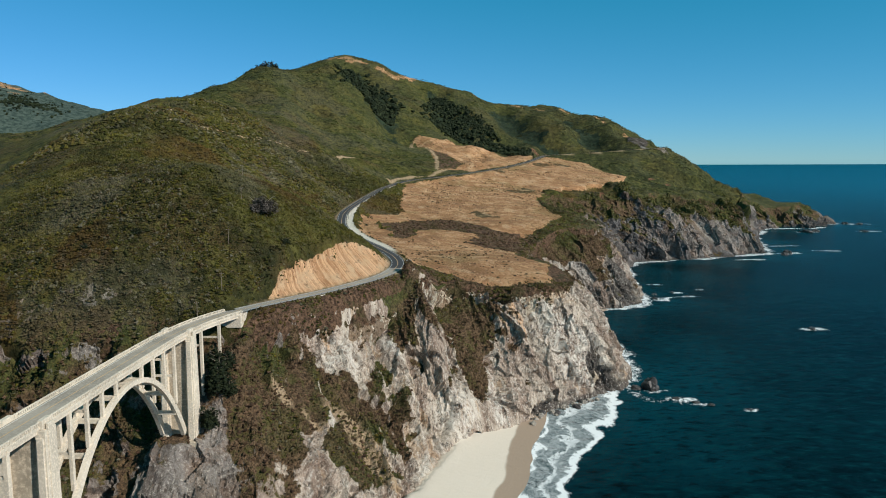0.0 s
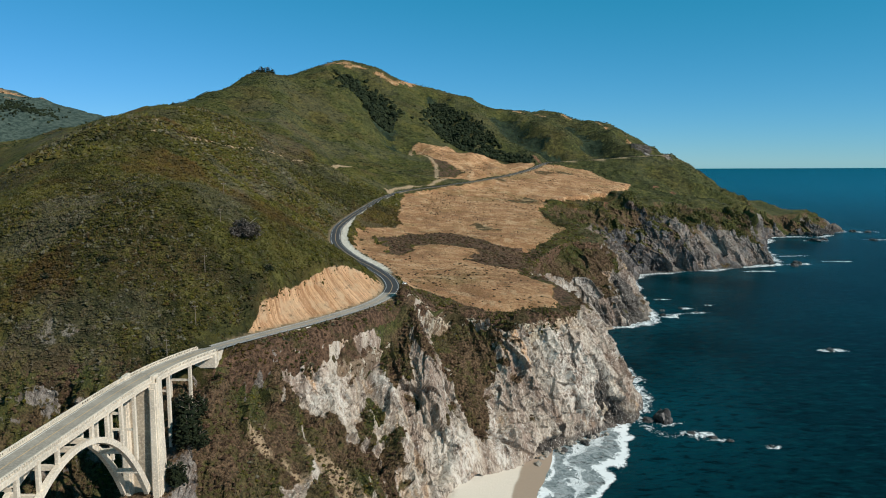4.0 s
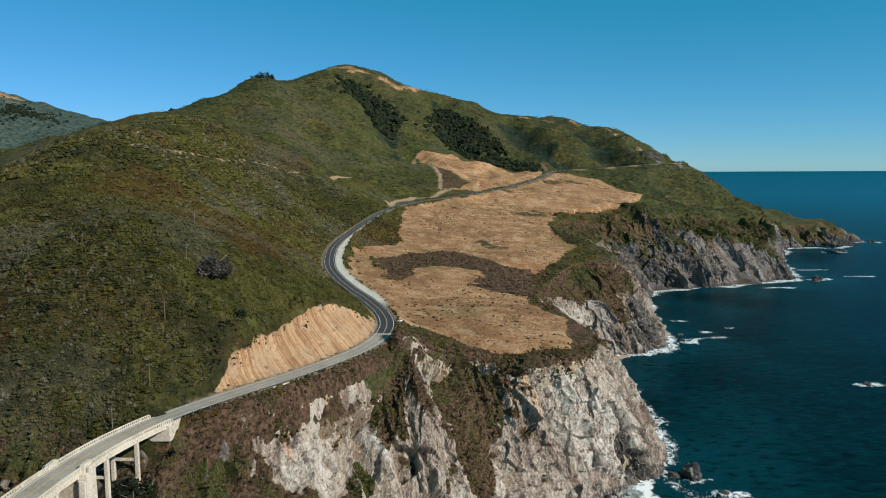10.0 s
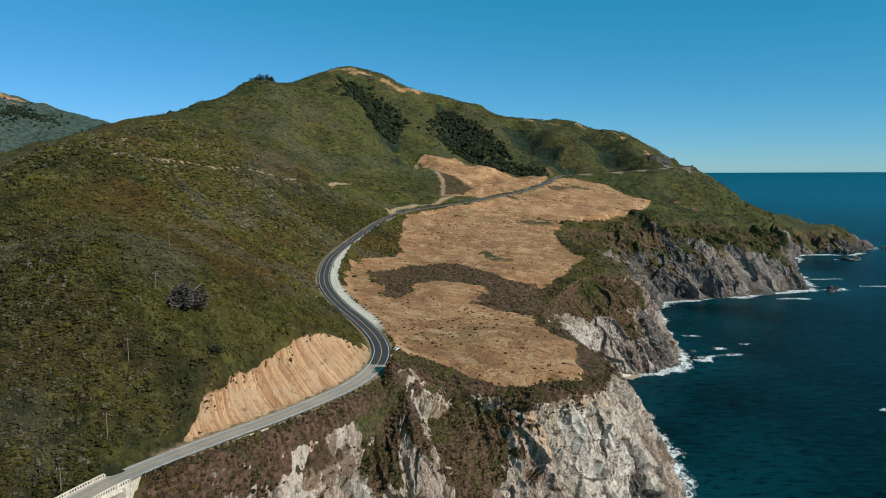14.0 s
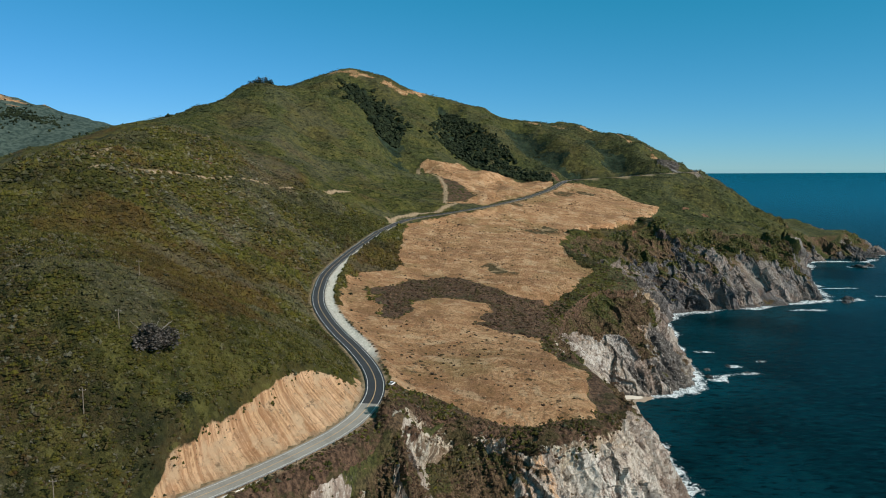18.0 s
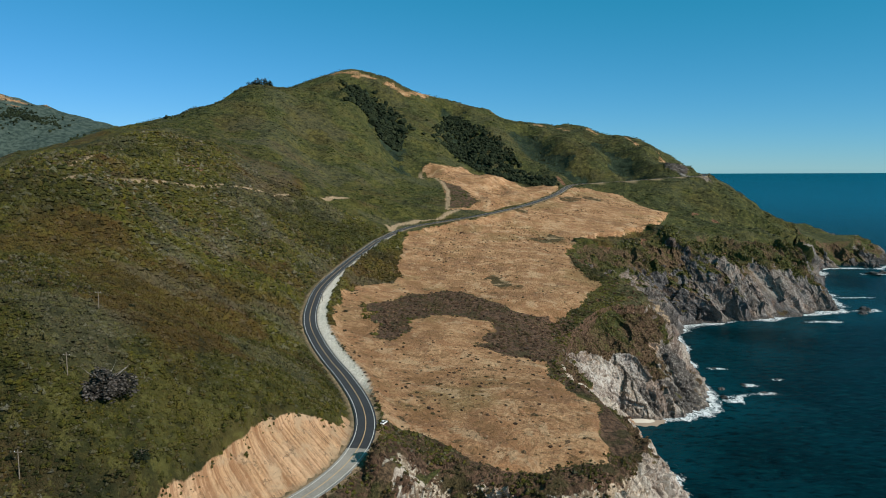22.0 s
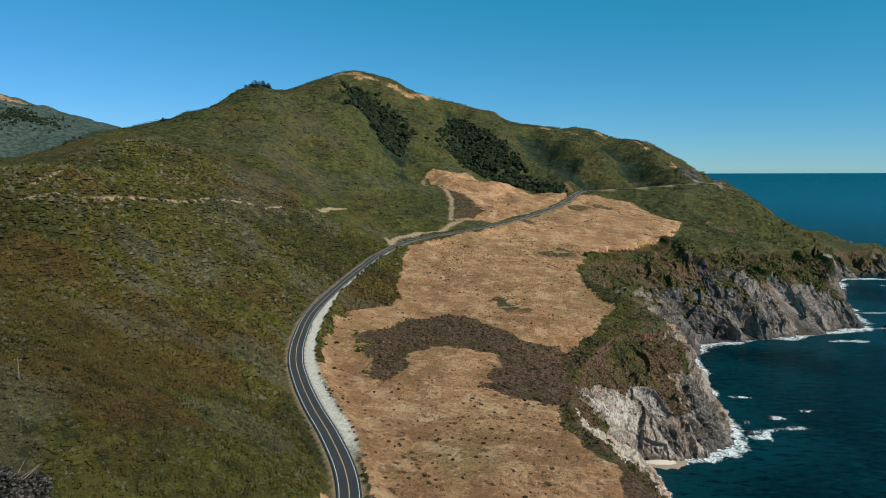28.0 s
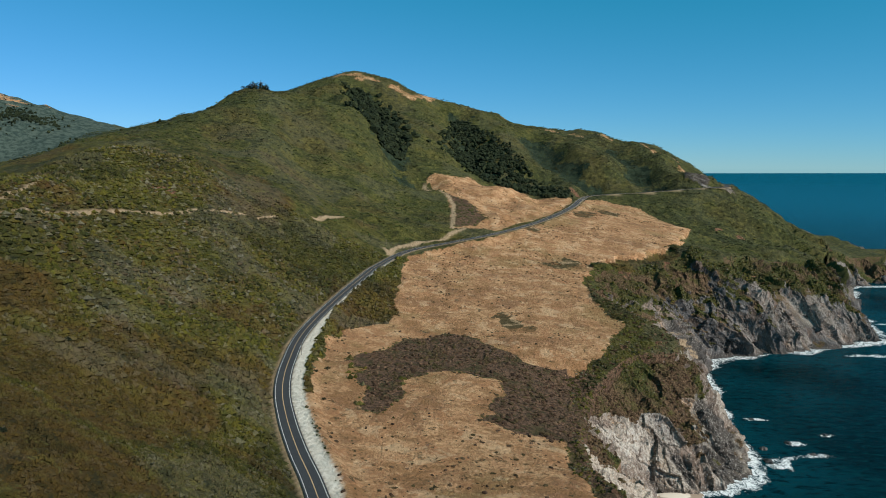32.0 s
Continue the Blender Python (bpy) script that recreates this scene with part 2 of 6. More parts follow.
def soft_inside(poly, x, y, ragged, blur):
    """1 well inside the outline, 0 well outside, with a ragged edge."""
    d = nearest_on(list(poly) + [poly[0]], x, y)[0] * np.where(inside(poly, x, y), 1, -1)
    return smooth((d + ragged) / blur + 0.5)


def along_road(x, y):
    """Distance from the road's middle, positive towards the sea, and the road's height there."""
    d, side, place = nearest_on(road_line, x, y)
    z = np.interp(place, np.arange(len(road_line)), road_line[:, 2])
    v = np.interp(place, np.arange(len(road_line)), road_line[:, 1])
    return d * side, z, v


def full_ground(x, y):
    """Height and cover of the ground, with the road's bench cut into it."""
    h, cliff, dry, up = land(x, y)
    lumps = layers(x, y, 60, 4, 1) * 2.2 * smooth((y - 300) / 300 + 0.5) + (layers(x, y, 220, 3, 5, True) - 0.7) * smooth((y - 1000) / 500) * 16
    for line, deep, broad in GULLIES:
        g = nearest_on(curve_points(line, 20), x, y)[0]
        lumps = lumps - deep * np.exp(-(g / broad) ** 2)
    field = soft_inside(FIELD, x, y, layers(x, y, 25, 3, 2) * 4, 6)
    h = np.where(dry, h + lumps * (1 - field * 0.85) * (1 - cliff), h)
    for px, py, top in ((-107.5, 284, 41), (-110, 183, 33), (-97, 321, 71)):
        h = np.maximum(h, top - np.clip(np.hypot(x - px, y - py) - 11, 0, None) * 1.1)
    h = h + 9.0 * np.exp(-((x + 15) / 9) ** 2 - ((y - 450) / 15) ** 2) * dry
    knoll = 93 + layers(x, y, 8, 3, 15) * 1.5 - np.sqrt(((x + 21) * np.where(x < -21, 2.2, 1.0)) ** 2 + ((y - 438) * 0.9) ** 2 + 4) * 1.15
    h = np.where(dry, np.maximum(h, knoll), h)
    sd, rz, ry = along_road(x, y)
    near = (x > -400) & (x < 700) & (y > 320)
    d = np.abs(sd)
    wide = np.where(sd > 0, 7.0 - 1.4 * smooth((y - 425) / 12) * smooth((478 - y) / 12) + 5.2 * smooth((y - 500) / 50) * smooth((820 - y) / 80), 6.2)
    soft = np.where(sd > 0, 9.0 - 6.5 * smooth((y - 420) / 12) * smooth((480 - y) / 12), 5.0 + 4.0 * smooth((y - 480) / 80)) + 10 * smooth((y - 1000) / 200)
    w = np.where(near, 1 - smooth((d - wide) / soft), 0) * smooth((y - 326) / 10)
    h = np.where(dry | (w > 0), h * (1 - w) + (rz - 0.35) * w, h)
    # the fresh bank cut into the hill above the road before the bend
    bank = rz + (d - 6.0) * (0.98 + 0.04 * layers(x, y, 5, 2, 41))
    reach = 4 + 16.5 * smooth((y - 340) / 88) - 13 * smooth((y - 436) / 30) + layers(x, y, 13, 2, 43) * 1.2 + layers(x, y, 3, 2, 44) * 0.5
    cut = (sd < -6.0) * (y > 340) * (y < 490) * smooth((y - 352) / 8) * smooth((484 - y) / 12)
    cut = cut * (1 - smooth((d - reach) / 5))
    h = h * (1 - cut) + bank * cut
    return h, cliff, dry, field, sd, d, wide, w, cut


def spread(lo, hi, fine_lo, fine_hi, step, grow=1.025, widest=60):
    """Grid lines: even between fine_lo and fine_hi, ever wider outside."""
    mid = list(np.arange(fine_lo, fine_hi + step, step))
    up, s = [mid[-1]], step
    while up[-1] < hi:
        s = min(s * grow, widest)
        up.append(up[-1] + s)
    down, s = [mid[0]], step
    while down[-1] > lo:
        s = min(s * grow, widest)
        down.append(down[-1] - s)
    return np.array(down[:0:-1] + mid + up[1:])


def grid_mesh(name, X, Y, Z, keep=None):
    """A mesh over a grid of places (2-D arrays); keep: which cells to make."""
    ny, nx = X.shape
    me = bpy.data.meshes.new(name)
    idx = np.arange(nx * ny).reshape(ny, nx)
    quads = np.stack([idx[:-1, :-1], idx[:-1, 1:], idx[1:, 1:], idx[1:, :-1]], -1).reshape(-1, 4)
    if keep is not None:
        quads = quads[keep.ravel()]
        used = np.unique(quads)
        back = np.full(nx * ny, -1)
        back[used] = np.arange(len(used))
        quads = back[quads]
    else:
        used = np.arange(nx * ny)
    co = np.stack([X.ravel(), Y.ravel(), Z.ravel()], 1)[used]
    fill_mesh(me, co, quads)
    return me, used


def fill_mesh(me, co, faces, smooth_shade=True):
    """co: n x 3; faces: m x k, all with k corners."""
    faces = np.asarray(faces, np.int32)
    m, k = faces.shape
    me.vertices.add(len(co))
    me.vertices.foreach_set("co", np.asarray(co, np.float32).ravel())
    me.loops.add(m * k)
    me.loops.foreach_set("vertex_index", faces.ravel())
    me.polygons.add(m)
    me.polygons.foreach_set("loop_start", np.arange(0, m * k, k, dtype=np.int32))
    me.polygons.foreach_set("loop_total", np.full(m, k, np.int32))
    me.polygons.foreach_set("use_smooth", np.full(m, smooth_shade))
    me.update(calc_edges=True)


def set_attr(me, name, values):
    at = me.attributes.new(name, "FLOAT", "POINT")
    at.data.foreach_set("value", np.asarray(values, np.float32).ravel())


# ---------------------------------------------------------------- materials of the land
def material(name):
    m = bpy.data.materials.new(name)
    m.use_nodes = True
    return m, m.node_tree.nodes, m.node_tree.links, m.node_tree.nodes["Principled BSDF"]


def mix(nt, factor, a, b):
    n = nt.nodes.new("ShaderNodeMix")
    n.data_type, n.clamp_factor = "RGBA", True
    for i, v in ((0, factor), (6, a), (7, b)):
        if isinstance(v, (tuple, list)):
            n.inputs[i].default_value = (*v, 1)
        elif isinstance(v, (int, float)):
            n.inputs[i].default_value = v
        else:
            nt.links.new(v, n.inputs[i])
    return n.outputs[2]


def math_node(nt, op, a, b=0.0, clamp=False):
    n = nt.nodes.new("ShaderNodeMath")
    n.operation, n.use_clamp = op, clamp
    for i, v in ((0, a), (1, b)):
        if isinstance(v, (int, float)):
            n.inputs[i].default_value = v
        else:
            nt.links.new(v, n.inputs[i])
    return n.outputs[0]


def grain(nt, scale, detail=4, rough=0.6, stretch=None, distortion=0.0):
    """Noise in metres: scale is lumps a metre. Returns its value."""
    co = nt.nodes.new("ShaderNodeTexCoord")
    n = nt.nodes.new("ShaderNodeTexNoise")
    n.inputs["Scale"].default_value, n.inputs["Detail"].default_value, n.inputs["Roughness"].default_value = scale, detail, rough
    n.inputs["Distortion"].default_value = distortion
    out = co.outputs["Object"]
    if stretch:
        mp = nt.nodes.new("ShaderNodeMapping")
        mp.inputs["Scale"].default_value = stretch
        nt.links.new(out, mp.inputs["Vector"])
        out = mp.outputs["Vector"]
    nt.links.new(out, n.inputs["Vector"])
    return n.outputs["Fac"]


def ramp(nt, value, lo, hi):
    n = nt.nodes.new("ShaderNodeMapRange")
    n.interpolation_type = "SMOOTHSTEP"
    n.inputs["From Min"].default_value, n.inputs["From Max"].default_value = lo, hi
    nt.links.new(value, n.inputs["Value"])
    return n.outputs["Result"]


def attr(nt, name):
    n = nt.nodes.new("ShaderNodeAttribute")
    n.attribute_name = name
    return n.outputs["Fac"]


def bump(nt, shader, height, strength, distance):
    n = nt.nodes.new("ShaderNodeBump")
    n.inputs["Strength"].default_value, n.inputs["Distance"].default_value = strength, distance
    nt.links.new(height, n.inputs["Height"])
    nt.links.new(n.outputs["Normal"], shader.inputs["Normal"])


def plain(name, colour, rough=0.8, vary=0.15, scale=1.5, metal=0.0, bumpy=0.02):
    m, nodes, links, sh = material(name)
    nt = m.node_tree
    big, fine = grain(nt, scale * 0.15, 4), grain(nt, scale * 3, 4)
    dark = tuple(c * (1 - vary * 1.6) for c in colour)
    light = tuple(min(1, c * (1 + vary)) for c in colour)
    c = mix(nt, ramp(nt, big, 0.3, 0.7), dark, colour)
    links.new(mix(nt, ramp(nt, fine, 0.4, 0.75), c, light), sh.inputs["Base Color"])
    sh.inputs["Roughness"].default_value, sh.inputs["Metallic"].default_value = rough, metal
    if bumpy:
        bump(nt, sh, fine, 0.5, bumpy)
    return m


def land_material():
    m, nodes, links, sh = material("coastal_land")
    nt = m.node_tree
    # scrub: olive greens, grey sage and rusty patches
    broad, mid, fine = grain(nt, 0.011, 5), grain(nt, 0.06, 5), grain(nt, 0.45, 5, 0.7)
    green = mix(nt, ramp(nt, broad, 0.35, 0.65), (0.040, 0.041, 0.011), (0.078, 0.067, 0.016))
    green = mix(nt, ramp(nt, mid, 0.45, 0.7), green, (0.064, 0.064, 0.020))
    rust = grain(nt, 0.02, 4)
    green = mix(nt, math_node(nt, "MULTIPLY", ramp(nt, rust, 0.48, 0.62), 0.8), green, (0.088, 0.056, 0.022))
    green = mix(nt, math_node(nt, "MULTIPLY", ramp(nt, fine, 0.5, 0.7), 0.6), green, (0.145, 0.130, 0.056))
    green = mix(nt, ramp(nt, fine, 0.42, 0.25), green, (0.022, 0.024, 0.010))
    # thicket in the hollows
    thick = mix(nt, ramp(nt, fine, 0.35, 0.65), (0.046, 0.028, 0.018), (0.190, 0.112, 0.070))
    # dry grass
    grass = mix(nt, ramp(nt, mid, 0.35, 0.65), (0.42, 0.208, 0.098), (0.58, 0.340, 0.176))
    grass = mix(nt, ramp(nt, grain(nt, 0.028, 7, 0.72), 0.50, 0.60), grass, (0.31, 0.160, 0.080))
    grass = mix(nt, math_node(nt, 'MULTIPLY', ramp(nt, grain(nt, 0.012, 5, 0.65), 0.52, 0.62), 0.7), grass, (0.27, 0.180, 0.072))
    grass = mix(nt, ramp(nt, grain(nt, 0.16, 5, 0.7), 0.585, 0.64), grass, (0.085, 0.060, 0.028))
    grass = mix(nt, math_node(nt, "MULTIPLY", ramp(nt, fine, 0.48, 0.62), 0.7), grass, (0.28, 0.142, 0.068))
    grass = mix(nt, math_node(nt, "MULTIPLY", ramp(nt, fine, 0.44, 0.32), 0.55), grass, (0.71, 0.475, 0.285))
    grass = mix(nt, math_node(nt, "MULTIPLY", ramp(nt, math_node(nt, "ADD", attr(nt, "field_patch"), math_node(nt, "MULTIPLY", math_node(nt, "SUBTRACT", fine, 0.5), 1.6)), 0.28, 0.48), 0.9), grass, (0.050, 0.045, 0.018))
    blotch = grain(nt, 0.055, 7, 0.68, None, 0.5)
    grass = mix(nt, math_node(nt, "MULTIPLY", ramp(nt, blotch, 0.52, 0.60), 0.7), grass, (0.29, 0.150, 0.066))
    grass = mix(nt, math_node(nt, "MULTIPLY", ramp(nt, blotch, 0.46, 0.38), 0.55), grass, (0.66, 0.45, 0.265))
    grass = mix(nt, math_node(nt, "MULTIPLY", ramp(nt, grain(nt, 0.30, 6, 0.7), 0.60, 0.66), 0.8), grass, (0.115, 0.080, 0.036))
    # rock: pale grey, ochre seams, dark wet streaks running down
    down = nodes.new("ShaderNodeCombineXYZ")
    links.new(attr(nt, "along"), down.inputs[0])
    sep = nodes.new("ShaderNodeSeparateXYZ")
    links.new(nodes.new("ShaderNodeTexCoord").outputs["Object"], sep.inputs[0])
    links.new(math_node(nt, "MULTIPLY", sep.outputs[2], 0.35), down.inputs[1])

    def streak(scale, detail, rough, warp=0.5):
        n = nodes.new("ShaderNodeTexNoise")
        n.inputs["Scale"].default_value, n.inputs["Detail"].default_value, n.inputs["Roughness"].default_value, n.inputs["Distortion"].default_value = scale, detail, rough, warp
        links.new(down.outputs[0], n.inputs["Vector"])
        return n.outputs["Fac"]
    seam = streak(0.045, 6, 0.65)
    crag = grain(nt, 0.22, 8, 0.72, (1, 1, 0.45), 0.4)
    rock = mix(nt, ramp(nt, seam, 0.36, 0.50), (0.40, 0.27, 0.165), (0.76, 0.65, 0.49))
    rock = mix(nt, math_node(nt, "MULTIPLY", ramp(nt, streak(0.03, 4, 0.6), 0.50, 0.64), 0.75), rock, (0.58, 0.39, 0.235))
    rock = mix(nt, math_node(nt, "MULTIPLY", ramp(nt, streak(0.02, 4, 0.6, 1.0), 0.54, 0.66), 0.5), rock, (0.45, 0.42, 0.385))
    rock = mix(nt, math_node(nt, "MULTIPLY", ramp(nt, crag, 0.42, 0.33), 0.8), rock, (0.080, 0.060, 0.044))
    rock = mix(nt, math_node(nt, "MULTIPLY", ramp(nt, crag, 0.54, 0.66), 0.85), rock, (0.84, 0.77, 0.66))
    crack = streak(0.30, 6, 0.7)
    rock = mix(nt, math_node(nt, "MULTIPLY", ramp(nt, crack, 0.40, 0.30), 0.85), rock, (0.075, 0.056, 0.042))
    chip = grain(nt, 0.75, 6, 0.75, (1, 1, 0.6), 0.8)
    rock = mix(nt, math_node(nt, "MULTIPLY", ramp(nt, chip, 0.42, 0.34), 0.6), rock, (0.085, 0.064, 0.048))
    rock = mix(nt, math_node(nt, "MULTIPLY", ramp(nt, chip, 0.56, 0.68), 0.8), rock, (0.86, 0.81, 0.73))
    moss = ramp(nt, math_node(nt, "ADD", streak(0.075, 7, 0.7, 0.8), math_node(nt, "ADD", math_node(nt, "MULTIPLY", math_node(nt, "SUBTRACT", fine, 0.5), 0.5), math_node(nt, "MULTIPLY", attr(nt, "mossy"), 0.032))), 0.52, 0.57)
    rock = mix(nt, math_node(nt, "MULTIPLY", moss, 0.8), rock, mix(nt, fine, (0.090, 0.053, 0.030), (0.32, 0.200, 0.118)))
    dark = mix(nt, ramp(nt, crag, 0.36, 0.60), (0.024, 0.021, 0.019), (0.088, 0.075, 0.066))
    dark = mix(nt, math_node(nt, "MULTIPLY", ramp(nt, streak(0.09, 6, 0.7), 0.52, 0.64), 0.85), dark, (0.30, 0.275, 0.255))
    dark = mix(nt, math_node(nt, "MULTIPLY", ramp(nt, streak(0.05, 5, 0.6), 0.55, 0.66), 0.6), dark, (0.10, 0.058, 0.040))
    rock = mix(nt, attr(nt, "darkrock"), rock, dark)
    # fresh orange cut
    course = nodes.new("ShaderNodeCombineXYZ")
    links.new(attr(nt, "run"), course.inputs[0])
    links.new(math_node(nt, "MULTIPLY", grain(nt, 0.5, 4, 0.6), 1.2), course.inputs[1])
    rill_noise = nodes.new("ShaderNodeTexNoise")
    rill_noise.inputs["Scale"].default_value, rill_noise.inputs["Detail"].default_value, rill_noise.inputs["Roughness"].default_value = 0.9, 5, 0.6
    links.new(course.outputs[0], rill_noise.inputs["Vector"])
    rill = rill_noise.outputs["Fac"]
    cut = mix(nt, ramp(nt, rill, 0.38, 0.62), (0.40, 0.205, 0.100), (0.70, 0.43, 0.235))
    cut = mix(nt, ramp(nt, grain(nt, 0.05, 4), 0.46, 0.60), cut, mix(nt, ramp(nt, rill, 0.40, 0.6), (0.48, 0.265, 0.14), (0.74, 0.47, 0.275)))
    cut = mix(nt, ramp(nt, grain(nt, 0.09, 4), 0.5, 0.66), cut, (0.60, 0.40, 0.24))
    cut = mix(nt, math_node(nt, "MULTIPLY", ramp(nt, grain(nt, 0.3, 7, 0.75), 0.56, 0.63), 0.7), cut, (0.20, 0.125, 0.072))
    sand = mix(nt, ramp(nt, attr(nt, "wet"), 0.3, 0.7), (0.66, 0.575, 0.475), (0.33, 0.25, 0.185))
    gravel = mix(nt, ramp(nt, fine, 0.35, 0.7), (0.72, 0.65, 0.54), (0.86, 0.80, 0.70))
    dirt = mix(nt, ramp(nt, fine, 0.35, 0.7), (0.34, 0.235, 0.14), (0.48, 0.35, 0.22))
    green = mix(nt, math_node(nt, "MULTIPLY", attr(nt, "lush"), 0.45), green, mix(nt, fine, (0.044, 0.050, 0.009), (0.128, 0.120, 0.022)))
    green = mix(nt, math_node(nt, "MULTIPLY", attr(nt, "rusty"), 0.7), green, mix(nt, fine, (0.046, 0.026, 0.009), (0.135, 0.070, 0.024)))
    green = mix(nt, math_node(nt, "MULTIPLY", attr(nt, "grey_tone"), 0.4), green, mix(nt, fine, (0.046, 0.042, 0.028), (0.185, 0.162, 0.120)))
    green = mix(nt, math_node(nt, "MULTIPLY", attr(nt, "deep_tone"), 0.5), green, mix(nt, fine, (0.012, 0.018, 0.009), (0.042, 0.044, 0.018)))
    green = mix(nt, math_node(nt, "MULTIPLY", attr(nt, "mountain"), 0.45), green, mix(nt, fine, (0.026, 0.038, 0.016), (0.096, 0.108, 0.038)))
    clump, drift = grain(nt, 0.13, 6, 0.65), grain(nt, 0.032, 6, 0.62)
    green = mix(nt, math_node(nt, "MULTIPLY", ramp(nt, drift, 0.48, 0.38), 0.45), green, (0.024, 0.029, 0.012))
    green = mix(nt, math_node(nt, "MULTIPLY", ramp(nt, drift, 0.54, 0.66), 0.45), green, (0.140, 0.118, 0.030))
    green = mix(nt, math_node(nt, "MULTIPLY", ramp(nt, clump, 0.47, 0.38), 0.65), green, (0.016, 0.021, 0.008))
    green = mix(nt, math_node(nt, "MULTIPLY", ramp(nt, clump, 0.54, 0.62), 0.55), green, (0.150, 0.138, 0.038))
    rip = math_node(nt, "ADD", math_node(nt, "SUBTRACT", grain(nt, 0.28, 7, 0.75), 0.5), math_node(nt, "MULTIPLY", math_node(nt, "SUBTRACT", streak(0.10, 5, 0.65), 0.5), 0.8))

    def torn(name, amount=1.6, lo=0.42, hi=0.58):
        return ramp(nt, math_node(nt, "ADD", attr(nt, name), math_node(nt, "MULTIPLY", rip, amount)), lo, hi)
    thick = mix(nt, math_node(nt, "MULTIPLY", ramp(nt, grain(nt, 0.07, 6, 0.7), 0.5, 0.6), 0.7), thick, mix(nt, fine, (0.024, 0.026, 0.010), (0.085, 0.078, 0.028)))
    c = mix(nt, torn("thicket"), green, thick)
    c = mix(nt, torn("wooded", 1.6), c, mix(nt, ramp(nt, mid, 0.4, 0.6), (0.014, 0.024, 0.014), (0.034, 0.050, 0.028)))
    # far inland woods: pale bluish tint paints distance haze into their colour
    c = mix(nt, attr(nt, "valley"), c, mix(nt, ramp(nt, mid, 0.4, 0.6), (0.030, 0.050, 0.042), (0.078, 0.104, 0.084)))
    c = mix(nt, torn("grass"), c, grass)
    c = mix(nt, torn("rock"), c, rock)
    c = mix(nt, torn("scar", 1.4), c, mix(nt, ramp(nt, crag, 0.38, 0.6), (0.085, 0.040, 0.024), (0.24, 0.125, 0.075)))
    c = mix(nt, torn("cut", 0.25, 0.46, 0.54), c, cut)
    c = mix(nt, attr(nt, "sand"), c, sand)
    c = mix(nt, attr(nt, "verge"), c, dirt)
    c = mix(nt, attr(nt, "gravel"), c, gravel)
    links.new(c, sh.inputs["Base Color"])
    sh.inputs["Roughness"].default_value = 0.95
    sh.inputs["Specular IOR Level"].default_value = 0.15
    rough = math_node(nt, "ADD", math_node(nt, "MULTIPLY", crag, 3.0), fine)
    rough = math_node(nt, "ADD", rough, math_node(nt, "MULTIPLY", math_node(nt, "MULTIPLY", chip, attr(nt, "rock")), 1.6))
    folds = math_node(nt, "ADD", math_node(nt, "MULTIPLY", seam, 7.0), math_node(nt, "MULTIPLY", crack, 3.0))
    rough = math_node(nt, "ADD", rough, math_node(nt, "MULTIPLY", folds, attr(nt, "rock")))
    bump(nt, sh, math_node(nt, "MULTIPLY", rough, math_node(nt, "SUBTRACT", 1.0, math_node(nt, "MULTIPLY", attr(nt, "sand"), 0.93))), 1.0, 1.4)
    return m


# foot and brink of the faces, side by side along the coast
CLIFF_NEAR = [(-230, 232, -230, 312), (-190, 236, -196, 312), (-160, 242, -165, 314), (-120, 252, -116, 323), (-85, 258, -92, 326), (-50, 274, -78, 345), (-28, 292, -60, 365), (-13, 309, -43, 388),
              (-2, 340, -28, 410), (12, 378, -12, 438), (26, 388, 2, 460), (41, 397, 18, 460), (60, 415, 34, 458), (76, 432, 50, 456), (100, 449, 70, 464), (118, 460, 82, 480), (131, 490, 88, 512),
              (134, 529, 80, 552), (138, 600, 70, 592), (135, 640, 71, 628), (132, 670, 78, 665)]
CLIFF_HEAD = [(132, 670, 78, 665), (134, 700, 82, 690), (137, 719, 86, 706), (155, 719, 100, 738), (180, 727, 122, 768), (207, 748, 146, 788), (222, 772, 164, 800), (227, 796, 174, 814), (224, 835, 168, 840),
              (236, 910, 146, 888), (250, 965, 131, 930), (258, 1000, 130, 965), (279, 1056, 144, 1030)]
CLIFF_BAY = [(258, 1000, 130, 965), (279, 1056, 144, 1030), (320, 1070, 172, 1064), (345, 1080, 226, 1110), (372, 1090, 276, 1150), (410, 1104, 330, 1208), (456, 1122, 386, 1256), (500, 1142, 440, 1292),
             (530, 1162, 486, 1322), (548, 1195, 522, 1350), (556, 1230, 545, 1376), (590, 1350, 578, 1420)]
CLIFF_CAPE = [(556, 1230, 545, 1376), (590, 1350, 578, 1420), (650, 1480, 612, 1480), (690, 1545, 640, 1540), (716, 1582, 675, 1606), (760, 1581, 710, 1660), (816, 1580, 770, 1688), (860, 1620, 815, 1690),
              (900, 1660, 845, 1704), (930, 1700, 868, 1724), (940, 1725, 874, 1745), (935, 1800, 880, 1790)]


# ---------------------------------------------------------------- ground
gx = spread(-2600, 1150, -270, 250, 1.8, 1.024, 45)
gy = spread(-700, 4800, 235, 830, 1.8, 1.012, 45)
GX, GY = np.meshgrid(gx, gy)
H, CLIFF, DRY, FIELD_IN, ROAD_D, ROAD_ABS, ROAD_WIDE, ROAD_W, BANK = full_ground(GX, GY)


def slope_of(h):
    dzy, dzx = np.gradient(h, gy, gx)
    return dzx, dzy, np.hypot(dzx, dzy)


